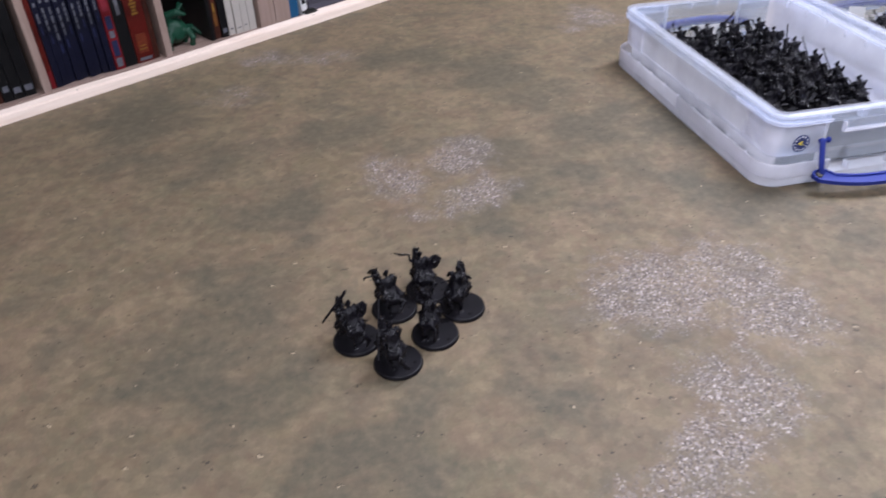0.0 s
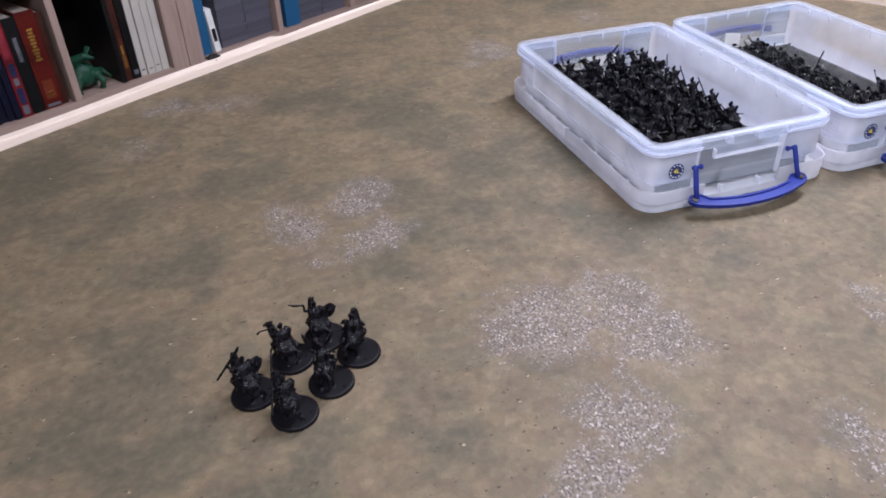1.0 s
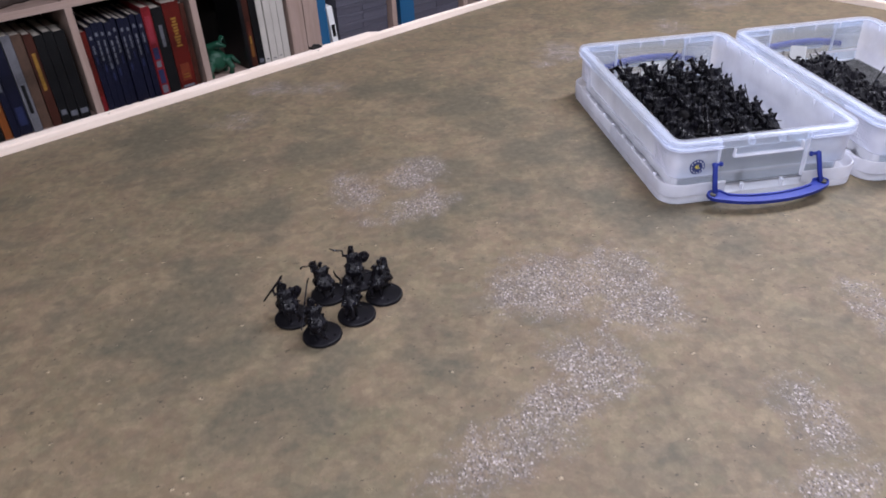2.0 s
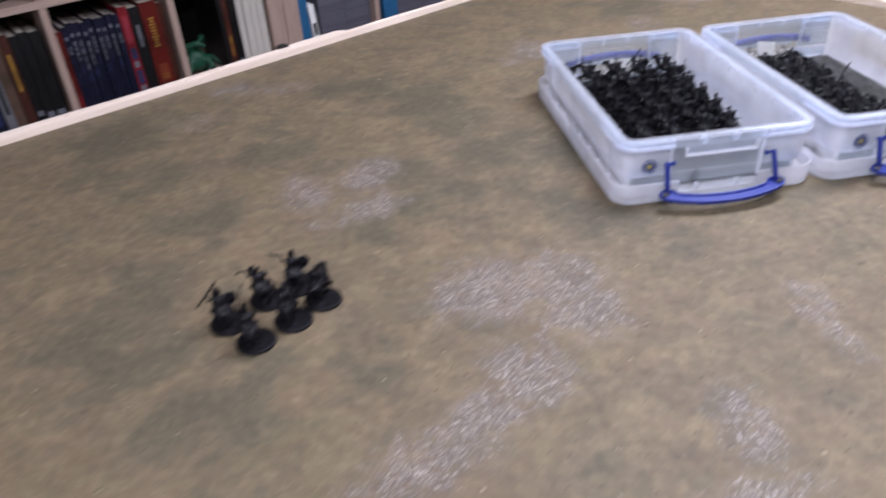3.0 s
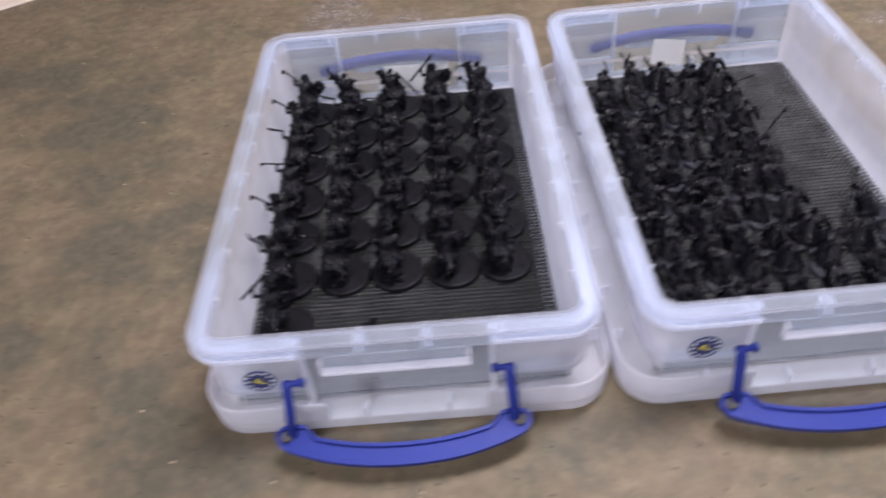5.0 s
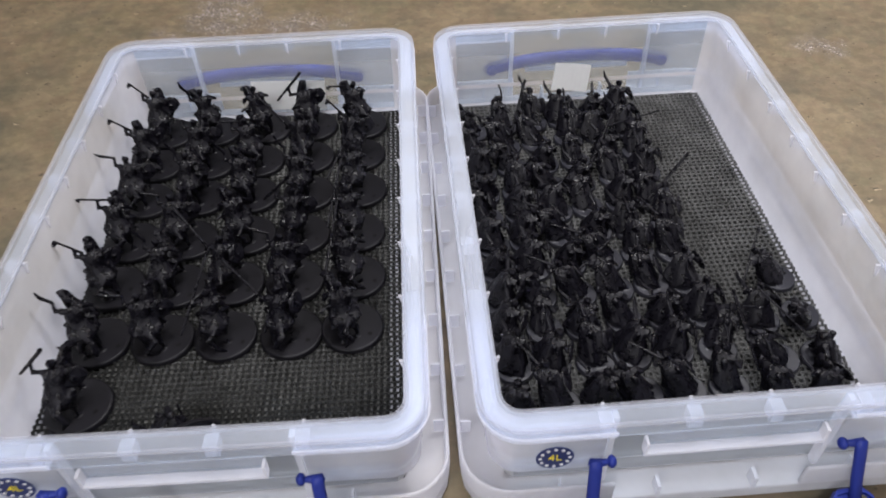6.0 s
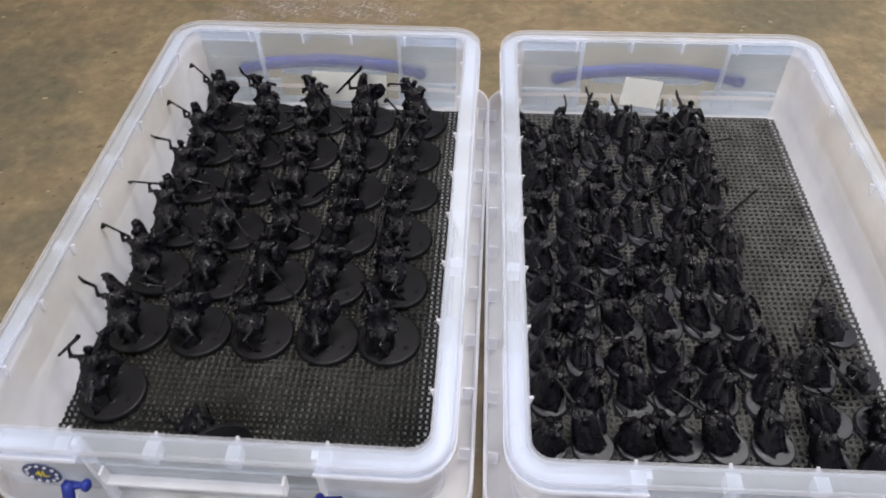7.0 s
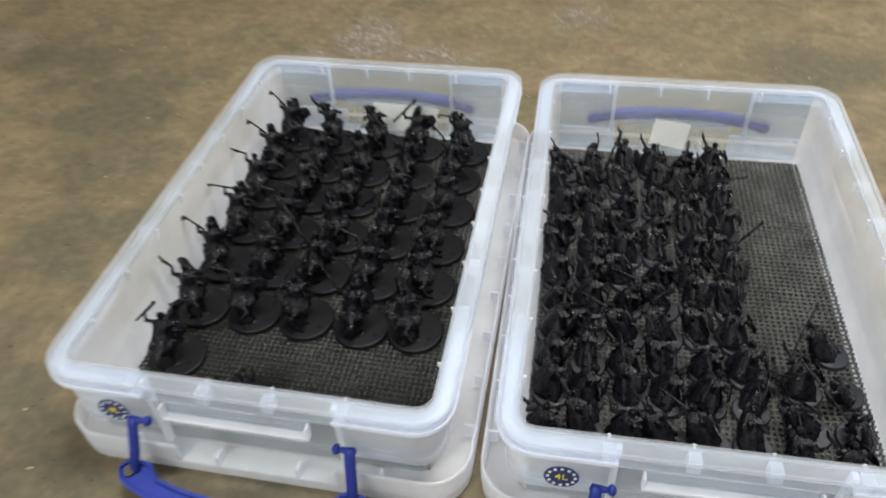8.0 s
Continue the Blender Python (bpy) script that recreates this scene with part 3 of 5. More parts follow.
def storage_box(m, label):
    b = holder("storage_box", label, "storage box", "storage boxes", m=m)
    z0 = 0.0125
    tub = bmesh.new()
    # the wall steps in a little above the floor
    sweep(tub, [(0.0172, z0), (0.0142, z0 + 0.0025), (0.0134, z0 + 0.0175), (0.0114, z0 + 0.0200), (0.0102, BH - 0.003),
                (0.0120, BH - 0.003), (0.0132, z0 + 0.0215), (0.0152, z0 + 0.0190), (0.0160, z0 + 0.0040), (0.0180, z0 + 0.0020)], BW, BL, BR, False, True, True)
    tub.normal_update()
    for f in tub.faces:   # the end walls are clearer and bluer, the long walls and floor cloudier
        f.material_index = 1 if abs(f.normal.y) > 0.9 else 0
    tubo = part("tub", tub, (FROST, FROST_END), b, "milky clear plastic tub", True)
    rim = bmesh.new()
    sweep(rim, [(0.0008, BH - FLANGE), (0.0, BH - FLANGE + 0.0015), (0.0, BH - 0.0030), (0.0008, BH - 0.0010), (0.0026, BH), (0.0108, BH), (0.0122, BH - 0.0008), (0.0127, BH - 0.0022), (0.0121, BH - 0.0028),
                (0.0034, BH - 0.0026), (0.0020, BH - 0.0045), (0.0020, BH - FLANGE)], BW, BL, BR)
    rimo = part("rim", rim, FROST_RIM, b, "milky hollow rim with ribs", True)
    for lab, d0, d1, zz in (("outer_bead", -0.0003, 0.0016, 0.0004), ("inner_bead", 0.0112, 0.0129, 0.0006)):
        edge = bmesh.new()
        sweep(edge, [(d0, BH - 0.0022), (d0 + 0.0003, BH - 0.0004), (d0 + 0.0008, BH + zz), (d1 - 0.0008, BH + zz), (d1, BH - 0.0004), (d1, BH - 0.0022)], BW, BL, BR)
        part(lab, edge, FROST_BEAD, rimo, "", True)
    # a raised bead round the wall under the rim and at the lid's height
    for right, back in CORNERS:
        bead = corner_sweep(bmesh.new(), [(0.0117, 0.0350), (0.0094, 0.0342), (0.0094, 0.0322), (0.0119, 0.0314)], BW, BL, BR, 0.0220 if back else 0.0660, BL / 2 - 0.0003, right, back)
        part("bead", bead, FROST_BEAD, tubo, "", True)
    # ribs inside the hollow rim, and teeth on the inner wall
    rib = link_mesh("rib", one_box(-0.0034, 0.0034, 0.0022, 0.0100, BH - FLANGE + 0.0005, BH - 0.0029), FROST_CORNER)
    tooth = bmesh.new()
    v = [tooth.verts.new(p) for x in (-0.0008, 0.0008) for p in ((x, 0.0118, BH - 0.003), (x, 0.0150, BH - 0.0024), (x, 0.0124, BH - 0.0125))]
    for f in ((0, 1, 2), (5, 4, 3), (0, 3, 4, 1), (1, 4, 5, 2), (2, 5, 3, 0)):
        tooth.faces.new([v[i] for i in f])
    tooth = link_mesh("tooth", tooth, FROST_RIB)
    ends = [BW * q for q in (0.245, 0.42, 0.58, 0.755)]
    sides = [pose(x, 0, 0) for x in ends] + [pose(x, BL, 0, 0, 0, 180) for x in ends]
    longs = [BL * q for q in (.12, .235, .345, .45, .55, .655, .765, .88)]
    sides += [pose(0, y, 0, 0, 0, -90) for y in longs] + [pose(BW, y, 0, 0, 0, 90) for y in longs]
    for mm in sides:
        part("tooth", tooth, None, tubo).matrix_local = mm
    longs = [BL * q for q in (.345, .45, .55, .655)]
    for mm in sides[:8] + [pose(0, y, 0, 0, 0, -90) for y in longs] + [pose(BW, y, 0, 0, 0, 90) for y in longs]:
        part("rib", rib, None, rimo).matrix_local = mm
    for right, back in CORNERS:
        f = corner_sweep(bmesh.new(), [(0.0023, BH - FLANGE + 0.002), (0.0023, BH - 0.0030), (0.0104, BH - 0.0030), (0.0100, BH - FLANGE + 0.002)], BW, BL, BR, 0.0600, 0.0960, right, back)
        part("corner_block", f, FROST_CORNER, rimo, "", True)
    # corners: a milky outer panel, and a ledge that joins wall and rim
    for right, back in CORNERS:
        f = corner_sweep(bmesh.new(), [(0.0060, 0.0352), (0.0054, BH - FLANGE - 0.0015), (0.0068, BH - FLANGE - 0.0015), (0.0074, 0.0352)], BW, BL, BR, 0.0655, 0.0625, right, back)
        part("corner_panel", f, FROST_CORNER, tubo, "", True)
        dots = bmesh.new()
        for a in range(6):
            for k in range(7):
                mm = pose(0.0056, 0.0260 + 0.0048 * k, 0.0425 + 0.0042 * a, 0, -90)
                disc(dots, None, 0.0011, 0.0010, 0.0006, 6, (Matrix.Translation((BW if right else 0, BL if back else 0, 0)) @ Matrix.Diagonal((-1 if right else 1, -1 if back else 1, 1, 1))) @ mm)
        part("dot_pattern", dots, FROST_BEAD, tubo, "grid of small moulded dots", kind="stuff")
        f = corner_sweep(bmesh.new(), [(0.0004, BH - FLANGE - 0.0004), (0.0004, BH - FLANGE + 0.0010), (0.0106, BH - FLANGE + 0.0010), (0.0106, BH - FLANGE - 0.0004)], BW, BL, BR, 0.0680, 0.0800, right, back)
        part("ledge", f, FROST_RIB, rimo)
        f = corner_sweep(bmesh.new(), [(-0.0006, BH - 0.0088), (-0.0006, BH - 0.0076), (0.0006, BH - 0.0076), (0.0006, BH - 0.0088)], BW, BL, BR, 0.0680, 0.0800, right, back)
        part("corner_line", f, FROST_RIB, rimo)
    # end walls: two upright ribs and the catch lip, front and back
    for mm, drop in ((pose(0, 0, 0), 0), (pose(BW, BL, 0, 0, 0, 180), 0.0230)):
        for x in (0.0680, BW - 0.0680):
            part("wall_rib", one_box(x - 0.0016, x + 0.0016, 0.0060, 0.0112, z0 + 0.006, BH - 0.004, 0.0005), FROST_RIB, tubo).matrix_local = mm
        for x0, x1 in () if drop else ((0.0170, 0.0630), (BW - 0.0630, BW - 0.0170)):
            part("wall_band", one_box(x0, x1, 0.0084, 0.0104, 0.0350, 0.0415, 0.0006), FROST_RIM, tubo).matrix_local = mm
        c = bmesh.new()
        deep = 0.0050 if drop else 0.0
        box(c, 0.0815, BW - 0.0815, -0.0050 + deep, 0.0004 + deep, BH - 0.0236 - drop, BH - 0.0214 - drop, 0.0007)
        for x in (0.0815, BW - 0.0831):
            box(c, x, x + 0.0016, -0.0050 + deep, 0.0004 + deep, BH - 0.0212 - drop, BH - 0.0120 - drop, 0.0005)
        part("catch", c, FROST_RIB, b, "milky moulded catch lip").matrix_local = mm
        part("catch_plate", one_box(0.0832, BW - 0.0832, 0.0002 + deep, 0.0018 + deep, BH - 0.0213 - drop, BH - FLANGE - 0.0003 - drop, 0.0005), FROST_RIM, b).matrix_local = mm
    # front handle, hanging down
    tilt = pose(0, -0.0180, 0.0198, 14)
    x0, x1 = 0.0465, BW - 0.0465
    ho = part("handle", grip_plate(x0, x1, 0.0235, 0.0052, tilt), BLUE, b, "blue plastic carrying handle hanging down")
    for sx, cx in ((1, 0.0585), (-1, BW - 0.0585)):
        arm = bmesh.new()
        bar(arm, [(cx, -0.0025, 0.0555), (cx, -0.0047, 0.0520), (cx - sx * 0.0010, -0.0116, 0.0345), (cx - sx * 0.0020, -0.0180, 0.0208)], 0.0034, 0.0024)
        tube(arm, [(cx - sx * 0.002, -0.0022, 0.0535), (cx + sx * 0.0085, -0.0017, 0.0535)], [0.0030, 0.0015])
        blob(arm, (cx + sx * 0.0088, -0.0017, 0.0535), (0.0026, 0.0034, 0.0036))
        part("arm", arm, BLUE, ho, "", True)
        # the hole in each end is a solid disc, its dimness put into the colour
        eye = bmesh.new()
        disc(eye, None, 0.0036, 0.0036, 0.0060, 16, tilt @ pose(cx - sx * 0.0050, -0.0005, -0.0030))
        part("hole_disc", eye, HOLE_SHADE, ho, "dark disc standing in for a hole in the handle's end")
    # back handle, folded up against the wall
    back = [(x0 + 0.005 + (x1 - x0 - 0.010) * k / 12, 0.0046 - 0.002 * math.sin(math.pi * k / 12), 0.0435 + 0.0080 * math.sin(math.pi * k / 12) ** 0.7) for k in range(13)]
    hb = bmesh.new()
    bar(hb, back, 0.0042, 0.0060)
    for k in (0, 12):
        blob(hb, back[k], (0.0072, 0.0042, 0.0072))
    part("handle", hb, BLUE, b, "blue plastic carrying handle folded against the wall", True).matrix_local = pose(BW, BL, 0, 0, 0, 180)
    # round maker's sticker, drawn as plain rings
    s = bmesh.new()
    disc(s, (0, 0, 0), 0.0100, 0.0100, 0.0004, 32)
    so = part("sticker", s, STICKER_BLUE, b, "round dark blue sticker with a yellow middle")
    so.matrix_local = pose(0.0395, 0.0053, 0.0495, 88.5)
    part("size_mark", SIZE_MARK, None, so, "yellow lettering reading 4L")
    ring = bmesh.new()
    for k in range(12):
        a = 2 * math.pi * k / 12
        disc(ring, (0.0078 * math.cos(a), 0.0078 * math.sin(a), 0.0004), 0.0011, 0.0011, 0.0003, 5)
    part("sticker_ring", ring, STICKER_PALE, so)
    return b


def box_lid(m):
    """The lid, turned over, with the tub standing in it."""
    ox, oy, z1 = 0.0068, 0.0022, 0.0290
    lid = holder("box_lid", "milky plastic lid lying upturned beneath a storage box", "lid", "box lids", m=m @ pose(-ox, -oy, 0))
    w, l = BW + 2 * ox, BL + 2 * oy
    t = bmesh.new()
    sweep(t, [(0.0105, 0.0008), (0.0050, 0.0004), (0.0026, 0.0005), (0.0014, 0.0012), (0.0009, 0.0026), (0.0008, 0.0040), (0.0006, 0.0104), (0.0010, 0.0112), (0.0018, 0.0116), (0.0120, 0.0114)], w, l, 0.027, False, True, True)
    for right, back in CORNERS:
        q = corner_sweep(bmesh.new(), [(0.0007, 0.0112), (0.0002, 0.0130), (0.0, z1 - 0.0025), (0.0001, z1 - 0.0012), (0.0006, z1 - 0.0002), (0.0012, z1), (0.0018, z1 - 0.0003), (0.0022, z1 - 0.0015), (0.0024, z1 - 0.003), (0.0030, 0.0116)], w, l, 0.027, 0.0815, l / 2 - 0.0002, right, back)
        part("lid_wall", q, FROST_LID, lid, "", True)
    part("shell", t, FROST_LID, lid, smooth=True)
    rib = link_mesh("lid_rib", one_box(-0.0007, 0.0007, 0.0022, 0.0085, 0.0145, z1 - 0.003), FROST_LID)
    for q in (.12, .22, .32, .42, .52, .62, .72, .82, .92):
        part("rib", rib, None, lid).matrix_local = pose(0, l * q, 0, 0, 0, -90)
        part("rib", rib, None, lid).matrix_local = pose(w, l * q, 0, 0, 0, 90)
    low_rib = link_mesh("low_rib", one_box(-0.0011, 0.0011, 0.0010, 0.0085, 0.0112, 0.0205, 0.0004), FROST_LID)
    for q in (.2, .4, .6, .8):
        r = rib if q in (.2, .8) else low_rib
        part("rib", r, None, lid).matrix_local = pose(w * q, 0, 0)
        part("rib", r, None, lid).matrix_local = pose(w * q, l, 0, 0, 0, 180)
    return lid


def woven_liner(m, label, x0, x1, p, material, under, sheet_inset, far, broad):
    """Open-weave black rubber liner: wavy cords over straight cross cords."""
    z = 0.0150
    y0, y1 = 0.0170, BL - far
    verts, faces = [], []

    r3 = random.Random(int(p * 1e5))

    def cord(pts, hw, hh, side):
        base = len(verts)
        for q in pts:
            hw *= 0.995 + 0.01 * r3.random()
            for a, b in ((-hw, 0), (0, hh), (hw, 0)):
                verts.append((q[0] + a * side[0], q[1] + a * side[1], q[2] + b))
        for k in range(len(pts) - 1):
            i = base + 3 * k
            faces.extend([(i, i + 1, i + 4, i + 3), (i + 1, i + 2, i + 5, i + 4)])

    nx, ny = int((x1 - x0) / p), int((y1 - y0) / p)
    for i in range(nx + 1):
        x = x0 + p * i
        cord([(x + 0.00035 * math.sin(j * 1.7) + r3.uniform(-0.00035, 0.00035), y0 + p * j * 0.5, z + (r3.uniform(0.0010, 0.0022) if (j % 2) else 0.0001)) for j in range(2 * ny + 1)], broad * p, 0.0013, (1, 0))
    for j in range(ny + 1):
        y = y0 + p * j
        cord([(x0 + (x1 - x0) * k / 12, y + (r3.uniform(-0.0004, 0.0004) if 0 < k < 12 else 0), z + 0.0002 + r3.uniform(0, 0.0005)) for k in range(13)], 0.85 * broad * p, 0.0011, (0, 1))
    # added sheet below the cords, not part of the liner; it sets the gaps' tone
    base = len(verts)
    verts.extend([(x0 + sheet_inset[0], y0, z - 0.0001), (x1 - sheet_inset[1], y0, z - 0.0001), (x1 - sheet_inset[1], y1, z - 0.0001), (x0 + sheet_inset[0], y1, z - 0.0001)])
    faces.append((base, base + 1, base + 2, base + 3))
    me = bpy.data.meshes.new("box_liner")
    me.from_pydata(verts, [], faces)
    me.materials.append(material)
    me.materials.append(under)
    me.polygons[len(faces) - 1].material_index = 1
    ob = tagged(new("box_liner", me), label, "liner", "box liners", "stuff")
    ob.matrix_world = m


def paper_slip(m, w, h):
    bm = bmesh.new()
    n = 8
    vs = [[bm.verts.new((w * (i / n - 0.5), 0.0022 * math.sin(2.2 * i / n) + 0.0012 * k, h * k / 3)) for i in range(n + 1)] for k in range(4)]
    for a, b in zip(vs, vs[1:]):
        for i in range(n):
            bm.faces.new((a[i], a[i + 1], b[i + 1], b[i]))
    bmesh.ops.solidify(bm, geom=list(bm.faces), thickness=0.0003)
    return thing("paper_slip", bm, PAPER, "small white paper slip leaning inside a storage box", "paper", "paper slips", m=m)


storage_box(BOX_A, "clear milky storage box holding black cavalry miniatures")
storage_box(BOX_B, "clear milky storage box holding many small black miniatures")
for m in (BOX_A @ pose(0.0026, 0, 0), BOX_B @ pose(-0.0022, 0, 0)):
    box_lid(m)
woven_liner(BOX_A, "black open-weave rubber liner under cavalry miniatures", 0.0170, BW - 0.0165, 0.0040, RUBBER, LINER_SHEET, (0.0070, 0.0100), 0.0215, 0.30)
woven_liner(BOX_B, "black open-weave rubber liner under foot miniatures", 0.0170, BW - 0.0168, 0.0043, RUBBER_LIT, LINER_SHADE, (0.0, 0.0045), 0.0178, 0.25)
paper_slip(BOX_A @ pose(0.1420, BL - 0.0215, 0.022, -6, 3, 0), 0.064, 0.026)
paper_slip(BOX_B @ pose(0.1190, BL - 0.0225, 0.027, -8, 9, 0), 0.033, 0.024)


# ---- miniatures: plain painted shapes, one mesh each ----
def one_piece(bm, voxel, materials, pick):
    """Melts the shapes of bm into one skin; pick gives each face its material by its middle and normal."""
    bmesh.ops.recalc_face_normals(bm, faces=bm.faces)
    me = bpy.data.meshes.new("raw_shape")
    bm.to_mesh(me)
    bm.free()
    ob = one_skin(new("raw_shape", me), voxel)
    out = bpy.data.meshes.new_from_object(ob.evaluated_get(bpy.context.evaluated_depsgraph_get()))
    bpy.data.objects.remove(ob)
    bpy.data.meshes.remove(me)
    out.materials.clear()
    for mm in materials:
        out.materials.append(mm)
    for f in out.polygons:
        f.material_index = pick(f.center, f.normal)
    out.shade_smooth()
    return out


def weapon(bm, kind, hand, turn=(0, 0, 0)):
    h = Vector(hand)
    first = len(bm.verts)
    if kind == "axe":
        tube(bm, [h + Vector((0.004, -0.001, -0.003)), h + Vector((-0.008, 0.001, 0.0055))], [0.0008], 6)
        blob(bm, h + Vector((-0.0085, 0.001, 0.0042)), (0.0012, 0.0008, 0.0030), sub=1)
    elif kind == "sword":
        tube(bm, [h, h + Vector((-0.005, 0.0015, 0.0045)), h + Vector((-0.0075, 0.0020, 0.0095))], [0.0012, 0.0011, 0.0004], 6)
    elif kind == "spear":
        tube(bm, [h + Vector((0.001, -0.014, -0.012)), h + Vector((-0.001, 0.016, 0.022))], [0.0008], 6)
        blob(bm, h + Vector((-0.001, 0.0168, 0.0231)), (0.0010, 0.0014, 0.0026), sub=1)
    elif kind == "staff":
        tube(bm, [h + Vector((-0.0030, 0, -0.014)), h + Vector((0.0020, 0.001, 0.0115))], [0.0009], 6)
        blob(bm, h + Vector((0.0022, 0.001, 0.0120)), (0.0012, 0.0010, 0.0034), sub=1)
    elif kind == "pike":
        tube(bm, [h + Vector((-0.008, -0.012, -0.007)), h + Vector((0.010, 0.014, 0.011))], [0.0008], 6)
        blob(bm, h + Vector((0.0105, 0.0147, 0.0115)), (0.0011, 0.0018, 0.0018), sub=1)
    elif kind == "bow":
        tube(bm, [h + Vector((0.004 * (1 - q * q), 0.007 * q, 0.008 * q)) for q in (-1, -0.6, -0.2, 0.2, 0.6, 1)], [0.0007], 6)
        tube(bm, [h + Vector((0, -0.007, -0.008)), h + Vector((0, 0.007, 0.008))], [0.0002], 4)
    bm.verts.ensure_lookup_table()
    bmesh.ops.rotate(bm, cent=h, matrix=pose(0, 0, 0, *turn).to_3x3(), verts=bm.verts[first:])


def cloak(bm, at, rows, spread, seed):
    """An open bell of cloth with folds, hanging behind a figure."""
    n, rings, thick = 22, [], 0.0012
    for z, r, y in list(rows) + [(z + 0.0002, r - thick, y) for z, r, y in reversed(rows)]:
        rings.append([bm.verts.new((at[0] + r * (1 + 0.17 * math.sin(5 * a + seed) * (1 + 0.6 * math.sin(9 * a + 2 * seed))) * math.cos(a), at[1] + y + r * 0.85 * math.sin(a), z + (0.0006 + 0.05 * (0.030 - z if z < 0.03 else 0)) * math.sin(4 * a + 1.7 * seed)))
                      for a in (math.pi * (1.5 - spread + 2 * spread * k / (n - 1)) for k in range(n))])
    for a, b in zip(rings, rings[1:] + rings[:1]):
        for k in range(n - 1):
            bm.faces.new((a[k], a[k + 1], b[k + 1], b[k]))
    for k in (0, -1):
        bm.faces.new([q[k] for q in rings])


def cavalry_mesh(kind, shield, seed):
    rnd = random.Random(seed)
    j = lambda a: rnd.uniform(-a, a)
    bm = bmesh.new()
    low = 0.0036
    lean = j(0.002)
    # mount: barrel, shoulders, rump, neck, head, legs, tail
    blob(bm, (0, -0.001, 0.0172), (0.0046, 0.0125, 0.0052), sub=3)
    blob(bm, (0, 0.0075, 0.0180), (0.0044, 0.0050, 0.0058), sub=3)
    blob(bm, (0, -0.0092, 0.0178), (0.0048, 0.0048, 0.0056), sub=3)
    hx = lean + j(0.003)
    tube(bm, [(0, 0.009, 0.0195), (hx * 0.4, 0.0118, 0.0235), (hx * 0.8, 0.0140, 0.0268), (hx, 0.0152, 0.0290)], [0.0040, 0.0034, 0.0029, 0.0024], 10)
    tube(bm, [(hx * 0.3, 0.0080, 0.0235), (hx * 0.8, 0.0115, 0.0285), (hx, 0.0135, 0.0312)], [0.0009, 0.0013, 0.0008], 6)
    tube(bm, [(hx, 0.0145, 0.0296), (hx * 1.4, 0.0180, 0.0280), (hx * 1.7, 0.0205, 0.0260), (hx * 1.8, 0.0218, 0.0250)], [0.0026, 0.0021, 0.0014, 0.0012], 9)
    for sx in (-1, 1):
        tube(bm, [(hx + sx * 0.0012, 0.0138, 0.0312), (hx + sx * 0.0018, 0.0134, 0.0336)], [0.0008, 0.0003], 5)
        for y, fold in ((0.0085, rnd.uniform(-0.001, 0.008)), (-0.0100, rnd.uniform(-0.004, 0.004))):
            tube(bm, [(sx * 0.0030, y, 0.0160), (sx * 0.0038, y + fold, 0.0108), (sx * 0.0036, y + fold * 0.2, 0.0060), (sx * 0.0036, y + fold * 0.35, low + 0.0002)], [0.0026, 0.0015, 0.0010, 0.0014], 7)
        # rider's leg and stirrup
        tube(bm, [(sx * 0.0035, -0.001, 0.0230), (sx * 0.0066, 0.0025, 0.0185), (sx * 0.0062, 0.000, 0.0125), (sx * 0.0062, 0.0022, 0.0112)], [0.0022, 0.0018, 0.0011, 0.0010], 7)
    tube(bm, [(0, -0.0130, 0.0200), (j(0.003), -0.0172, 0.0185), (j(0.004), -0.0195, 0.0125), (j(0.004), -0.0190, 0.0080)], [0.0013, 0.0018, 0.0015, 0.0005], 7)
    for k in range(5):
        q = k / 4
        tube(bm, [(hx * q, 0.0085 + 0.0050 * q, 0.0225 + 0.0075 * q), (hx * q + j(0.0022), 0.0062 + 0.0050 * q, 0.0250 + 0.0080 * q)], [0.0011, 0.0003], 5)
    for sx in (-1, 1):
        blob(bm, (sx * 0.0052, -0.0085 + j(0.001), 0.0196), (0.0018, 0.0030, 0.0026), sub=2)
    tube(bm, [(0.0056, 0.0080 + j(0.003), 0.0175), (0.0066, -0.0125, 0.0235 + j(0.003))], [0.0008, 0.0006], 5)
    tube(bm, [(-0.0050, -0.0020, 0.0225), (-0.0074, -0.0115, 0.0150 + j(0.003))], [0.0009, 0.0005], 5)
    # saddle cloth
    cloak(bm, (0, -0.0005), ((0.0226, 0.0036, 0), (0.0200, 0.0056, 0), (0.0160, 0.0062, 0)), 0.95, seed)
    # rider
    tube(bm, [(0, -0.0015, 0.0220), (lean * 0.5, -0.0012, 0.0255), (lean * 0.8, -0.001, 0.0295), (lean, -0.0006, 0.0328)], [0.0034, 0.0030, 0.0037, 0.0026], 10)
    cloak(bm, (lean * 0.7, -0.0008), ((0.0338, 0.0022, 0), (0.0318, 0.0042, -0.0004), (0.0265, 0.0050, -0.0018), (0.0205, 0.0064 + abs(j(0.001)), -0.0044), (0.0168, 0.0060 + abs(j(0.0010)), -0.0066)), 0.44, seed + 2)
    blob(bm, (lean, 0.0006, 0.0362), (0.0021, 0.0024, 0.0026), sub=2)
    tube(bm, [(lean, 0.0002, 0.0372), (lean, -0.0004, 0.0388), (lean, -0.0012, 0.0408)], [0.0022, 0.0013, 0.0004], 8)
    for sx in (-1, 1):
        blob(bm, (lean + sx * 0.0038, -0.0005, 0.0322), (0.0019, 0.0021, 0.0015), sub=2)
    tube(bm, [(lean + 0.0026, -0.0048, 0.0270), (lean + 0.0042, -0.0056, 0.0345)], [0.0013, 0.0015], 7)
    high = kind in ("axe", "staff", "sword")
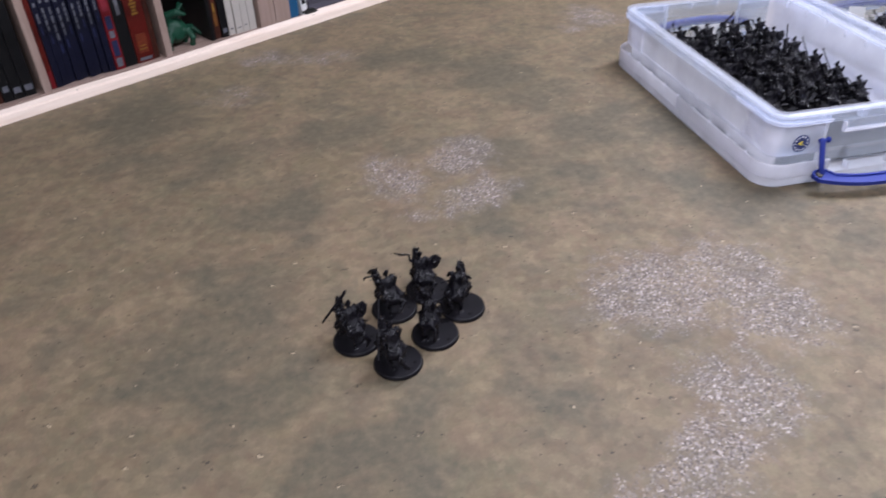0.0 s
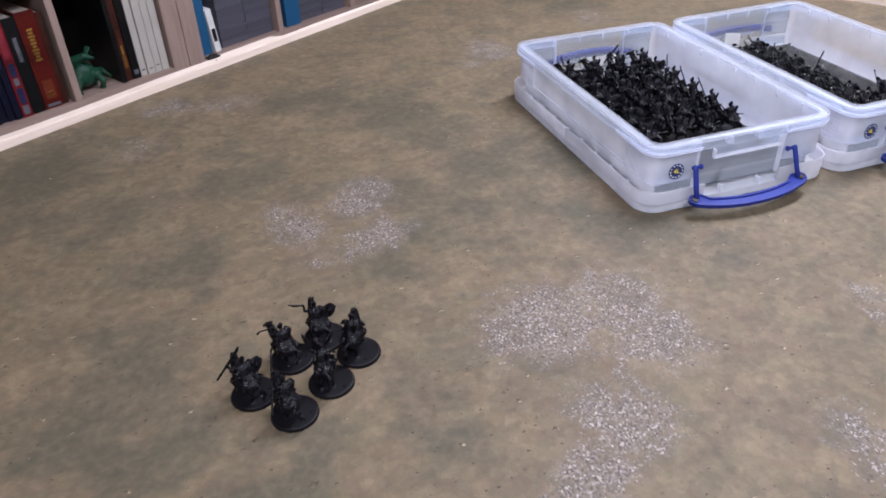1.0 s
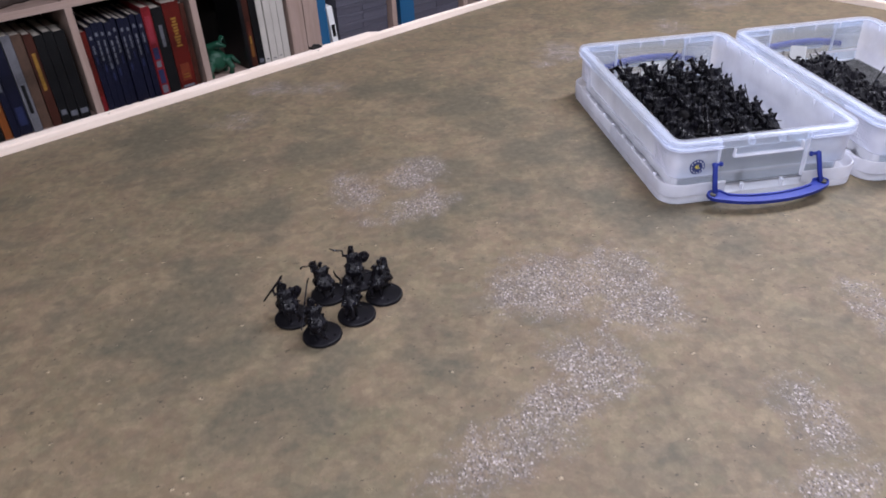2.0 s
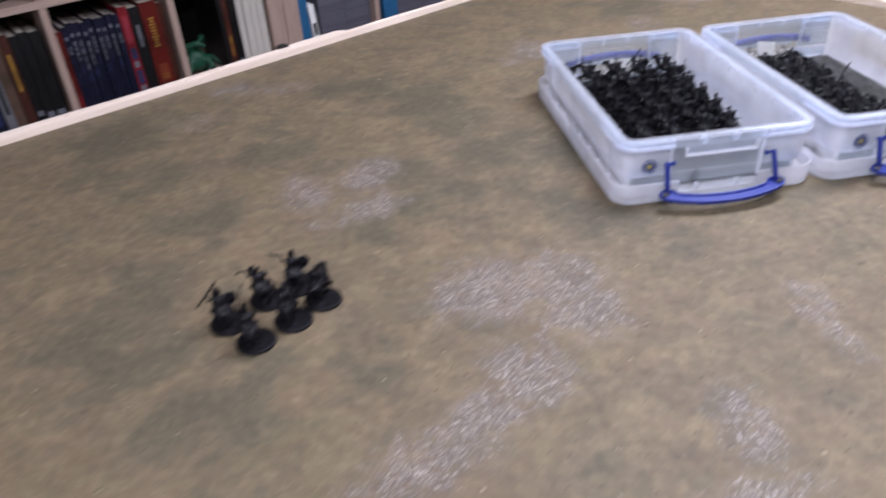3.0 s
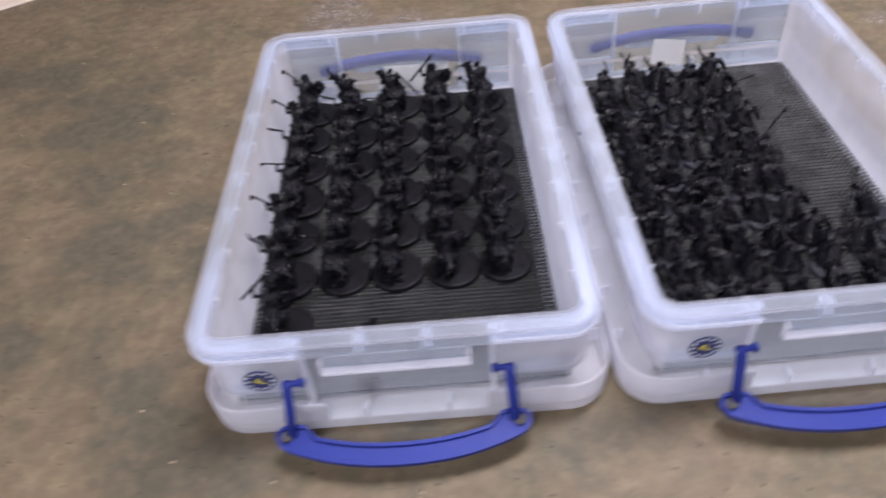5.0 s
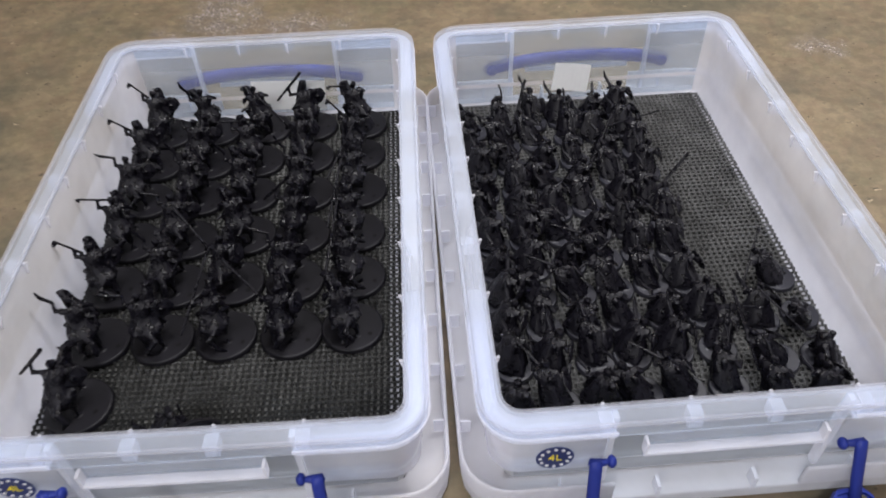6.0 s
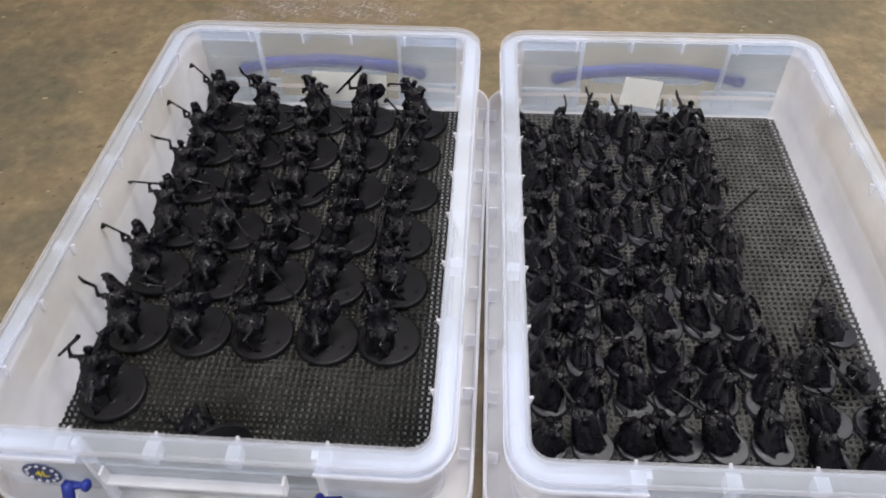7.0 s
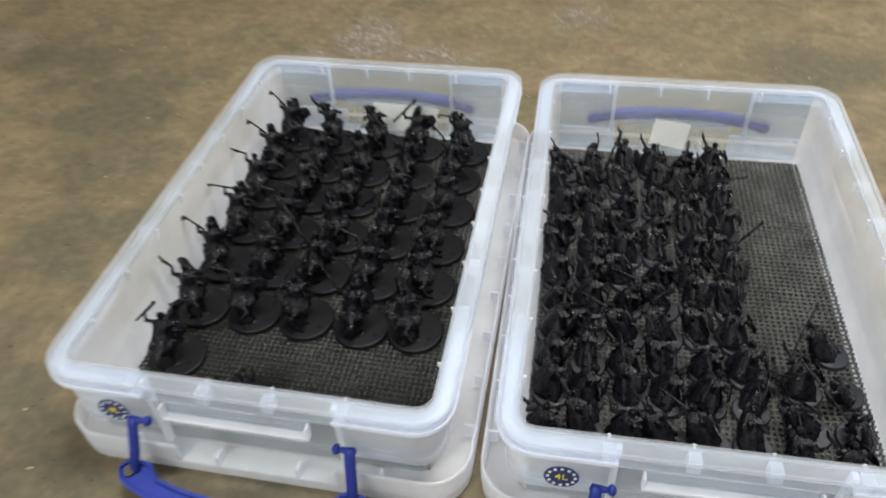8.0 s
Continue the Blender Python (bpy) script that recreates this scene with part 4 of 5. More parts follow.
    hand = (-0.0072, 0.003, 0.0372 if high else 0.0295)
    tube(bm, [(lean - 0.0040, 0, 0.0322), (-0.0078, 0.001, 0.0318 if high else 0.0278), hand], [0.0015, 0.0012, 0.0011], 7)
    tube(bm, [(lean + 0.0040, 0, 0.0322), (0.0070, 0.002, 0.0280), (0.0045, 0.0065, 0.0262)], [0.0015, 0.0012, 0.0010], 7)
    weapon(bm, kind, hand, (j(25), j(38), j(25)))
    if shield:
        sm = Matrix.Translation((0.0080, -0.0030, 0.0285)) @ pose(0, 0, 0, 0, 74, -48 + j(28))
        disc(bm, None, 0.0062, 0.0056, 0.0011, 24, sm)
        disc(bm, None, 0.0046, 0.0040, 0.0013, 20, sm)
        disc(bm, None, 0.0016, 0.0008, 0.0024, 10, sm)
    roughen(bm, 0.00075, 360.0, low)
    for v in bm.verts:
        v.co = Vector((v.co.x * 1.36 - 0.0038, v.co.y * 1.20 + 0.0034, low + (v.co.z - low) * 1.14))
    disc(bm, (0, 0, 0), 0.0210, 0.0201, low, 48)
    hole = Vector((0.0100 + j(0.001), -0.0085 + j(0.002), low))
    return one_piece(bm, 0.00075, (PRIMER, DULL_BLACK, HOLE), lambda c, nrm: 0 if c.z > low + 0.0004 else (2 if (c - hole).length < 0.0015 else 1))


def foot_mesh(kind, shield, seed):
    rnd = random.Random(seed)
    j = lambda a: rnd.uniform(-a, a)
    bm = bmesh.new()
    low = 0.0030
    lx, ly = j(0.0018), rnd.uniform(0.0, 0.0028)
    stride = j(0.0032)
    for sx in (-1, 1):
        tube(bm, [(sx * 0.0030, sx * stride + 0.0014, low + 0.0004), (sx * 0.0030, sx * stride, low + 0.0010), (sx * 0.0026, sx * stride * 0.7, 0.0085), (sx * 0.0017, 0, 0.0135)], [0.0012, 0.0014, 0.0016, 0.0021], 7)
    tube(bm, [(0, 0, 0.0125), (lx * 0.3, ly * 0.3, 0.0148), (lx * 0.7, ly * 0.7, 0.0195), (lx, ly, 0.0226)], [0.0036, 0.0031, 0.0038, 0.0026], 10)
    wide = rnd.uniform(0.0068, 0.0088)
    cloak(bm, (lx * 0.6, ly * 0.6 - 0.0008), ((0.0238, 0.0020, 0), (0.0222, 0.0040, -0.0002), (0.0160, 0.0054, -0.0010), (0.0100, wide * 0.86, -0.0014), (0.0048, wide, -0.0018)), 0.80, seed)
    blob(bm, (lx, ly + 0.0010, 0.0256), (0.0020, 0.0023, 0.0025), sub=2)
    tube(bm, [(lx, ly + 0.0004, 0.0266), (lx, ly - 0.0004, 0.0282), (lx, ly - 0.0014, 0.0296)], [0.0021, 0.0013, 0.0004], 8)
    for sx in (-1, 1):
        blob(bm, (lx + sx * 0.0037, ly, 0.0220), (0.0018, 0.0020, 0.0014), sub=2)
    tube(bm, [(lx + 0.0022, ly - 0.0045, 0.0165), (lx + 0.0036, ly - 0.0050, 0.0240)], [0.0012, 0.0014], 7)
    hand = (-0.0064, 0.0035, 0.0205 if kind != "axe" else 0.0270)
    tube(bm, [(lx - 0.0037, ly, 0.0220), (-0.0070, 0.0006, 0.0190), hand], [0.0014, 0.0012, 0.0011], 7)
    tube(bm, [(lx + 0.0037, ly, 0.0220), (0.0066, 0.0015, 0.0178), (0.0045, 0.0050, 0.0172)], [0.0014, 0.0012, 0.0010], 7)
    weapon(bm, kind, hand, (j(20), j(35), j(30)))
    if shield:
        sm = Matrix.Translation((0.0066, 0.0035, 0.0165)) @ pose(0, 0, 0, 0, 80, 40 + j(25))
        disc(bm, None, 0.0060, 0.0050, 0.0009, 22, sm)
        disc(bm, None, 0.0044, 0.0038, 0.0013, 18, sm)
        disc(bm, None, 0.0014, 0.0007, 0.0022, 10, sm)
    roughen(bm, 0.00050, 300.0, low)
    tx, ty, grow = rnd.uniform(-0.42, 0.06), rnd.uniform(-0.02, 0.32), rnd.uniform(0.94, 1.06)
    for v in bm.verts:
        up = max(0.0, v.co.z - low)
        v.co = Vector((v.co.x + tx * up, v.co.y + ty * up, low + (v.co.z - low) * grow))
        v.co = Vector((v.co.x * 1.38 - 0.0030, v.co.y * 1.30 + 0.0026, low + (v.co.z - low) * 0.86))
    disc(bm, (0, 0, 0), 0.0127, 0.0119, low, 40)
    return one_piece(bm, 0.00060, (PRIMER, SATIN_BLACK), lambda c, nrm: 0 if c.z > low + 0.0004 else 1)


CAVALRY = [cavalry_mesh(k, s, i + 3) for i, (k, s) in enumerate((("axe", True), ("sword", False), ("spear", False), ("staff", True), ("bow", False), ("sword", True), ("axe", False), ("spear", True)))]
FOOT = [foot_mesh(k, s, i + 40) for i, (k, s) in enumerate((("pike", False), ("sword", True), ("bow", False), ("spear", True), ("axe", True), ("pike", False), ("sword", False), ("bow", True)))]
rng = random.Random(11)
LINER_Z = 0.0167


def mini(mesh, name, label, group, m):
    ob = tagged(new(name, mesh), label, "miniature", group)
    ob.matrix_world = m
    return ob


# six cavalry models on the mat
for k, (x, y, turn) in enumerate([(-0.4485, -0.169, 20), (-0.478, -0.133, 30), (-0.439, -0.100, 25), (-0.411, -0.143, -10), (-0.379, -0.114, -30), (-0.404, -0.081, 12)]):
    mini(CAVALRY[(2, 3, 6, 1, 4, 5)[k]], "cavalry_miniature", "black-primed cavalry miniature on a round base on the mat", "cavalry on the mat", pose(x, y, 0.0003, 0, 0, turn))
# five files of cavalry in the first box
COLS, ROWS_Y = (0.0400, 0.0815, 0.1235, 0.1650, 0.2070), (0.1230, 0.1695, 0.2160, 0.2620, 0.3075, 0.3520)
BACK_KIND = (0, 1, 4, 3, 6)
for r, y in enumerate(ROWS_Y):
    for c, x in enumerate(COLS):
        k = BACK_KIND[c] if r == 5 else (2 if c == 4 and r % 2 else ((1, 0, 6, 5, 0)[r] if c == 0 else (3 * r + 5 * c + r * c) % 8))
        mini(CAVALRY[k], "cavalry_miniature", "black-primed cavalry miniature on a round base in a storage box", "cavalry in the box",
             BOX_A @ pose(x + rng.uniform(-.0015, .0015), y + rng.uniform(-.0015, .0015), LINER_Z, 0, 0, rng.uniform(-6, 26)))
mini(CAVALRY[3], "cavalry_miniature", "black-primed cavalry miniature standing apart in the box", "cavalry in the box", BOX_A @ pose(0.0410, 0.0740, LINER_Z, 0, 0, 10))
mini(CAVALRY[1], "cavalry_miniature", "toppled black-primed cavalry miniature lying on the liner", "cavalry in the box", BOX_A @ pose(0.1240, 0.0270, LINER_Z + 0.0210, -99, 0, 36))
# six dense files of foot models, and a loose group, in the second box
BI = BOX_B.inverted()
for r in range(11):
    for c in range(6):
        x, y = 0.3000 + 0.0260 * c - 0.0003 * r, 0.0500 + (0.0274 + 0.0003 * c) * r
        p = BI @ Vector((x + rng.uniform(-.0018, .0018), y + 0.0012 * c + rng.uniform(-.002, .002), 0))
        mini(FOOT[rng.choice((0, 1, 1, 2, 2, 3, 4, 4, 1, 6, 6, 6, 7, 7, 1, 4, 6, 2))], "foot_miniature", "black-primed foot miniature on a small round base in a box", "foot models in the box", BOX_B @ pose(p.x, p.y, LINER_Z, 0, 0, rng.uniform(-75, 10)))
for x, y, k, turn in ((0.490, 0.140, 0, 30), (0.466, 0.104, 1, -20), (0.493, 0.107, 5, 60), (0.467, 0.073, 3, 10), (0.493, 0.073, 6, 80), (0.459, 0.044, 2, -40), (0.487, 0.042, 1, 0)):
    p = BI @ Vector((x, y, 0))
    mini(FOOT[k], "foot_miniature", "black-primed foot miniature in a loose group in a box", "foot models in the box", BOX_B @ pose(p.x, p.y, LINER_Z, 0, 0, turn))


# ---- bookcase along the wall ----
SHELF_D, SHELF_DEPTH, CELL = 2.10, 0.38, 0.336
CASE_SIZE = 0.856      # the bookcase is laid out at a larger size and set down at its true one
BOARD_Z = -0.140       # underside of the board over the row that shows
ROW_Z = BOARD_Z - CELL - 0.036  # floor of that row


CASE = Matrix.Rotation(radians(30.76), 4, "Z") @ pose(-0.0766, 1.814, -0.038) @ Matrix.Scale(CASE_SIZE, 4) @ pose(0, -SHELF_D, -BOARD_Z)


def bookcase(s0, s1, dividers, label):
    b = holder("bookcase", label, "bookcase", "bookcases", m=CASE @ pose(0, SHELF_D, 0))
    tall0, tall1 = (FLOOR_Z + 0.038) / CASE_SIZE + BOARD_Z, 0.70
    side = 0.064
    for a in (s0, s1 - side):
        part("side_panel", one_box(a, a + side, 0, SHELF_DEPTH, tall0, tall1, 0.002), BIRCH_UP, b)
    part("back_panel", one_box(s0 + side, s1 - side, SHELF_DEPTH - 0.006, SHELF_DEPTH - 0.001, tall0 + 0.02, tall1 - 0.02), SHADE_BOARD, b)
    for z in (tall0 + 0.02, ROW_Z - 0.024, BOARD_Z, BOARD_Z + 0.024 + CELL, tall1 - 0.03):
        part("shelf_board", one_box(s0 + side + 0.0005, s1 - side - 0.0005, 0.001, SHELF_DEPTH - 0.008, z, z + 0.024, 0.0012), BIRCH, b)
    for d in dividers:
        for z0, z1 in ((tall0 + 0.0445, ROW_Z - 0.0245), (ROW_Z + 0.0005, BOARD_Z - 0.0005), (BOARD_Z + 0.0245, BOARD_Z + 0.0235 + CELL)):
            part("divider", one_box(d - 0.012, d + 0.012, 0.0015, SHELF_DEPTH - 0.009, z0, z1, 0.001), BIRCH_UP, b)
    return b


bookcase(-0.98, 0.676, (-0.55, -0.168, 0.244), "pale birch cube bookcase full of books and boxes")
bookcase(0.679, 1.93, (1.120, 1.526), "pale birch cube bookcase full of grey cases and files")
SPINES = {}


def spine_mat(rgb):
    if rgb not in SPINES:
        SPINES[rgb] = plain("book_cloth", tuple(0.50 * c for c in rgb), 0.42, 0.08 if sum(rgb) > 1.6 else 0.45, 55, spec=0.30)
    return SPINES[rgb]


PAGES = plain("page_edges", (0.38, 0.34, 0.29), 0.8, 0.1, 200)


def book(s, w, h, depth, rgb, label, z=ROW_Z, back=0.02, tilt=0.0, bands=(), category="book"):
    """An upright book: a bound cover, its pages, and printed bars on the spine."""
    b = holder("book", label, category, "books on the shelves", m=CASE @ pose(s, SHELF_D + back, z + 0.0005 + abs(math.sin(radians(tilt))) * w * 0.5, 0, tilt, 0))
    c = bmesh.new()
    th = min(0.003, w * 0.16)
    box(c, -w / 2, w / 2, 0, th, 0, h, 0.0008)
    box(c, -w / 2, -w / 2 + th, th, depth, 0, h)
    box(c, w / 2 - th, w / 2, th, depth, 0, h)
    part("cover", c, spine_mat(rgb), b)
    part("page_block", one_box(-w / 2 + th, w / 2 - th, th, depth - 0.004, 0.003, h - 0.003), PAGES, b)
    for z0, z1, half, col in bands:
        part("spine_print", one_box(-w * half, w * half, -0.0008, -0.0001, h * z0, h * z1), spine_mat(col), b)
    return b


BLACK, NAVY, RED, CRIMSON, PINK = (0.012, 0.012, 0.014), (0.012, 0.014, 0.045), (0.20, 0.016, 0.010), (0.36, 0.02, 0.03), (0.52, 0.06, 0.09)
ORANGE, TANB, SILVER, CREAMY, RUST = (0.45, 0.13, 0.03), (0.20, 0.12, 0.085), (0.30, 0.30, 0.34), (1.02, 0.95, 0.87), (0.11, 0.032, 0.020)
GILT, PALE, BLUISH = (0.62, 0.33, 0.06), (0.30, 0.31, 0.37), (0.045, 0.058, 0.17)


def row_of_books(s, rows):
    for w, h, rgb, label, bands in rows:
        book(s + w / 2, w - 0.002, h + 0.034, 0.215, rgb, label, bands=bands, back=0.018 + 0.012 * (noise.noise((s * 31, h * 9, 1)) + 0.5))
        s += w


LETTERS = tuple((0.50 + 0.034 * k, 0.522 + 0.034 * k, (0.17, 0.11, 0.15, 0.19, 0.10, 0.16, 0.13, 0.18, 0.12, 0.16)[k], GILT) for k in range(10))
row_of_books(-0.535, [(0.028, 0.29, SILVER, "grey hardback book standing on the shelf", ((0.2, 0.7, 0.2, PALE),)), (0.03, 0.28, BLACK, "black hardback book standing on the shelf", ()),
                      (0.026, 0.285, ORANGE, "orange-spined book standing on the shelf", ((0.3, 0.6, 0.2, GILT),)), (0.024, 0.28, NAVY, "navy hardback book standing on the shelf", ((0.5, 0.8, 0.25, PALE),)),
                      (0.040, 0.285, NAVY, "thick navy hardback book on the shelf", ((0.1, 0.3, 0.3, BLUISH),)), (0.030, 0.29, SILVER, "silver-grey book on the shelf", ((0.2, 0.5, 0.2, BLACK),)),
                      (0.034, 0.285, TANB, "tan cloth-bound book on the shelf", ()), (0.030, 0.28, RUST, "rust brown book on the shelf", ((0.4, 0.8, 0.2, GILT),)),
                      (0.030, 0.27, BLACK, "black book on the shelf", ((0.1, 0.16, 0.3, PALE),)), (0.032, 0.275, BLACK, "black book with pale foot print", ((0.06, 0.12, 0.35, PALE),)),
                      (0.036, 0.27, BLACK, "thick black book on the shelf", ((0.06, 0.12, 0.35, PALE),))])
VOLUMES = ((0.78, 0.10), (0.80, 0.24), (0.80, 0.36), (0.79, 0.30), (0.80, 0.20), (0.79, 0.28), (0.80, 0.16), (0.78, 0.26), (0.79, 0.12))
row_of_books(-0.152, [(0.018, 0.25, RED, "thin red book on the shelf", ((0.0, 0.2, 0.4, CRIMSON),)),
                      *[(0.0216, 0.262 + 0.004 * ((5 * k) % 3), NAVY, "thin navy volume of a set with a pale upright title bar",
                         ((0.85, 0.89, 0.20, PALE), *((top - run * (q + 0.8) / 4, top - run * q / 4, 0.13 + 0.03 * ((q + k) % 2), PALE) for q in range(4)), (top - run - 0.12, top - run - 0.03, 0.12, BLUISH))) for k, (top, run) in enumerate(VOLUMES)],
                      (0.034, 0.285, CRIMSON, "crimson and blue book on the shelf", ((0.03, 0.12, 0.3, PALE), (0.14, 0.30, 0.3, BLUISH), (0.33, 0.40, 0.25, PALE), (0.42, 0.55, 0.3, BLUISH), (0.6, 0.9, 0.3, PINK))),
                      (0.042, 0.275, BLACK, "black hardback book on the shelf", ((0.55, 0.8, 0.15, SILVER),)),
                      (0.062, 0.283, RED, "thick red rulebook with gilt lettering bars", LETTERS + ((0.10, 0.3, 0.28, (0.34, 0.07, 0.03)), (0.13, 0.15, 0.20, GILT), (0.17, 0.18, 0.15, GILT), (0.02, 0.05, 0.36, PALE))),
                      (0.020, 0.27, RUST, "thin dark red book on the shelf", ())])
row_of_books(0.418, [(0.018, 0.26, BLACK, "thin black book on the shelf", ()), (0.026, 0.268, RUST, "dark brown book with gold figure print", ((0.15, 0.30, 0.25, (0.40, 0.16, 0.04)), (0.31, 0.42, 0.15, GILT), (0.43, 0.60, 0.20, (0.22, 0.05, 0.03)))),
                     (0.030, 0.285, BLACK, "black book with pale print at the foot", ((0.05, 0.1, 0.3, PALE),)),
                     (0.026, 0.302, CREAMY, "cream card booklet file on the shelf", ((0.06, 0.075, 0.25, SILVER),)), (0.030, 0.298, CREAMY, "cream card booklet file on the shelf", ((0.06, 0.070, 0.25, SILVER),)),
                     (0.027, 0.303, CREAMY, "cream card booklet file on the shelf", ((0.07, 0.08, 0.25, SILVER),)), (0.029, 0.300, CREAMY, "cream card booklet file on the shelf", ())])


def green_figure(s):
    bm = bmesh.new()
    blob(bm, (0, 0.02, 0.055), (0.045, 0.035, 0.045))
    tube(bm, [(-0.01, 0.02, 0.08), (-0.02, 0.01, 0.115), (0.005, -0.01, 0.125), (0.03, -0.02, 0.112)], [0.022, 0.017, 0.014, 0.007])
    for x, y in ((-0.03, 0.0), (0.032, -0.005), (-0.03, 0.045), (0.03, 0.045)):
        tube(bm, [(x, y, 0.06), (x * 1.35, y - 0.012, 0.03), (x * 1.3, y, 0.002)], [0.016, 0.012, 0.012])
    tube(bm, [(0.03, 0.04, 0.05), (0.075, 0.05, 0.045), (0.10, 0.03, 0.015)], [0.015, 0.01, 0.004])
    for x in (-0.03, 0.035):
        tube(bm, [(x * 0.6, 0.035, 0.085), (x * 1.6, 0.06, 0.13), (x * 2.2, 0.07, 0.09)], [0.006, 0.012, 0.003], flat=0.35)
    roughen(bm, 0.004, 70, 0.004)
    one_skin(thing("toy_dragon", bm, GREEN_TOY, "green plastic toy creature crouching on a shelf", "toy", m=CASE @ pose(s, SHELF_D + 0.05, ROW_Z + 0.0005), smooth=True), 0.004)


green_figure(0.312)


def file_box(s, w, h):
    f = holder("magazine_file", "blue card magazine file standing on the shelf", "magazine file", "blue magazine files", m=CASE @ pose(s, SHELF_D + 0.02, ROW_Z + 0.0005))
    c = bmesh.new()
    box(c, -w / 2, w / 2, 0, 0.003, 0, h, 0.0008)
    box(c, -w / 2, -w / 2 + 0.003, 0.003, 0.25, 0, h)
    box(c, w / 2 - 0.003, w / 2, 0.003, 0.25, 0, h)
    box(c, -w / 2 + 0.003, w / 2 - 0.003, 0.003, 0.25, 0, 0.003)
    part("case", c, BLUE_FILE, f)
    part("filling", one_box(-w / 2 + 0.004, w / 2 - 0.004, 0.006, 0.24, 0.004, h - 0.03), PAGES, f)


file_box(0.771, 0.045, 0.297)
file_box(1.203, 0.075, 0.320)


def grey_stack(s0, s1, n, cols):
    w = (s1 - s0) / cols
    for c in range(cols):
        for k in range(n):
            ob = holder("storage_case", "flat grey card storage case in a stack", "case", "grey stacked cases", m=CASE @ pose(s0 + w * (c + 0.5), SHELF_D + 0.03 + 0.004 * rng.random(), ROW_Z + 0.001 + 0.0365 * k))
            part("tray", one_box(-w / 2 + 0.001, w / 2 - 0.001, 0.002, 0.28, 0, 0.022, 0.0015), GREY_CASE, ob)
            part("lid", one_box(-w / 2, w / 2, 0, 0.282, 0.0225, 0.0360, 0.0025), GREY_CASE, ob)


grey_stack(0.851, 1.104, 8, 2)
grey_stack(1.246, 1.508, 8, 2)
grey_stack(1.655, 1.862, 8, 2)


def slim_case(s, w, h, tilt):
    d = holder("slim_case", "slim white plastic case leaning beside grey cases", "case", m=CASE @ pose(s, SHELF_D + 0.01, ROW_Z + 0.002, 0, tilt, 0))
    part("shell", one_box(-w / 2, w / 2, 0, 0.13, 0, h, 0.003), PAPER, d)
    part("dark_insert", one_box(-w * 0.3, w * 0.3, -0.0012, -0.0002, h * 0.25, h * 0.55), spine_mat(BLACK), d)


slim_case(0.817, 0.026, 0.165, -5)


def scenery(s, w, h, seed):
    bm = bmesh.new()
    r2 = random.Random(seed)
    for k in range(5):
        x, y, q = r2.uniform(-w / 2, w / 2) * 0.8, r2.uniform(0.03, 0.14), r2.uniform(0.35, 1.0)
        box(bm, -0.012, 0.012, -0.05, 0.05, 0, h * q, m=pose(x, y, 0, 0, 0, r2.uniform(0, 180)))
        blob(bm, (x * 0.8, y, h * 0.08), (w * r2.uniform(0.10, 0.2), 0.05, h * r2.uniform(0.12, 0.3)))
    for v in bm.verts:
        v.co += 0.010 * noise.noise_vector(v.co * 30)
        v.co.z = max(v.co.z, 0.0)
    one_skin(thing("scenery_piece", bm, TERRAIN, "drab brown model scenery piece stored on a shelf", "scenery", "model scenery", m=CASE @ pose(s, SHELF_D + 0.06, BOARD_Z + 0.0245)), 0.008)


for k, (s, w, h) in enumerate(((-0.35, 0.34, 0.20), (0.07, 0.34, 0.18), (0.46, 0.28, 0.14), (0.93, 0.30, 0.16), (1.36, 0.3, 0.16))):
    scenery(s, w, h, k)


def stone(s, y, size, seed):
    bm = bmesh.new()
    blob(bm, (0, 0, size * 0.7), (size, size * 0.9, size * 0.8), sub=3)
    for v in bm.verts:
        v.co += size * 0.3 * noise.noise_vector(v.co * 45 + Vector((seed, 0, 0)))
        v.co.z = max(v.co.z, 0.0)
    thing("scenery_stone", bm, PALE_STONE, "small pale model stone lying on the upper shelf", "scenery", "model scenery", m=CASE @ pose(s, SHELF_D + y, BOARD_Z + 0.0245), smooth=True)


for k, (s, y, size) in enumerate(((0.287, 0.050, 0.017), (0.540, 0.040, 0.014), (-0.130, 0.050, 0.018))):
    stone(s, y, size, k)


# ---- pine rack beyond the table's end ----
RACK_U = 1.50
RACK = ROOM @ pose(RACK_U, 0.025, 0.014)
RACK_Z = -0.33


def pine_rack():
    r = holder("pine_rack", "open pine storage rack with boxes", "rack", m=RACK)
    for n0, n1 in ((0.476, 0.542), (0.545, 0.611), (1.235, 1.295), (-0.30, -0.24)):
        for x in (0.0, 0.40):
            part("post", one_box(x, x + 0.045, n0, n1, FLOOR_Z - 0.014, 0.9, 0.003), PINE, r)
    for z in (FLOOR_Z + 0.08, RACK_Z - 0.022, 0.075):
        part("shelf_board", one_box(0.046, 0.399, -0.29, 1.300, z, z + 0.022, 0.002), BATTEN, r)


pine_rack()


def game_box(n0, n1, z0, z1, rgb, label, prints, x0=0.05):
    b = holder("board_game_box", label, "board game box", "boxes on the rack", m=RACK @ pose(x0, (n0 + n1) / 2, z0 + 0.0005))
    w, h = n1 - n0, z1 - z0
    part("base", one_box(0.003, 0.28, -w / 2 + 0.003, w / 2 - 0.003, 0, h * 0.3, 0.002), spine_mat(rgb), b)
    part("lid", one_box(0, 0.283, -w / 2, w / 2, h * 0.3 + 0.0005, h, 0.003), spine_mat(rgb), b)
    for y0, y1, q0, q1, col in prints:
        part("print", one_box(-0.0010, -0.0002, w * y0, w * y1, h * q0, h * q1), spine_mat(col), b)


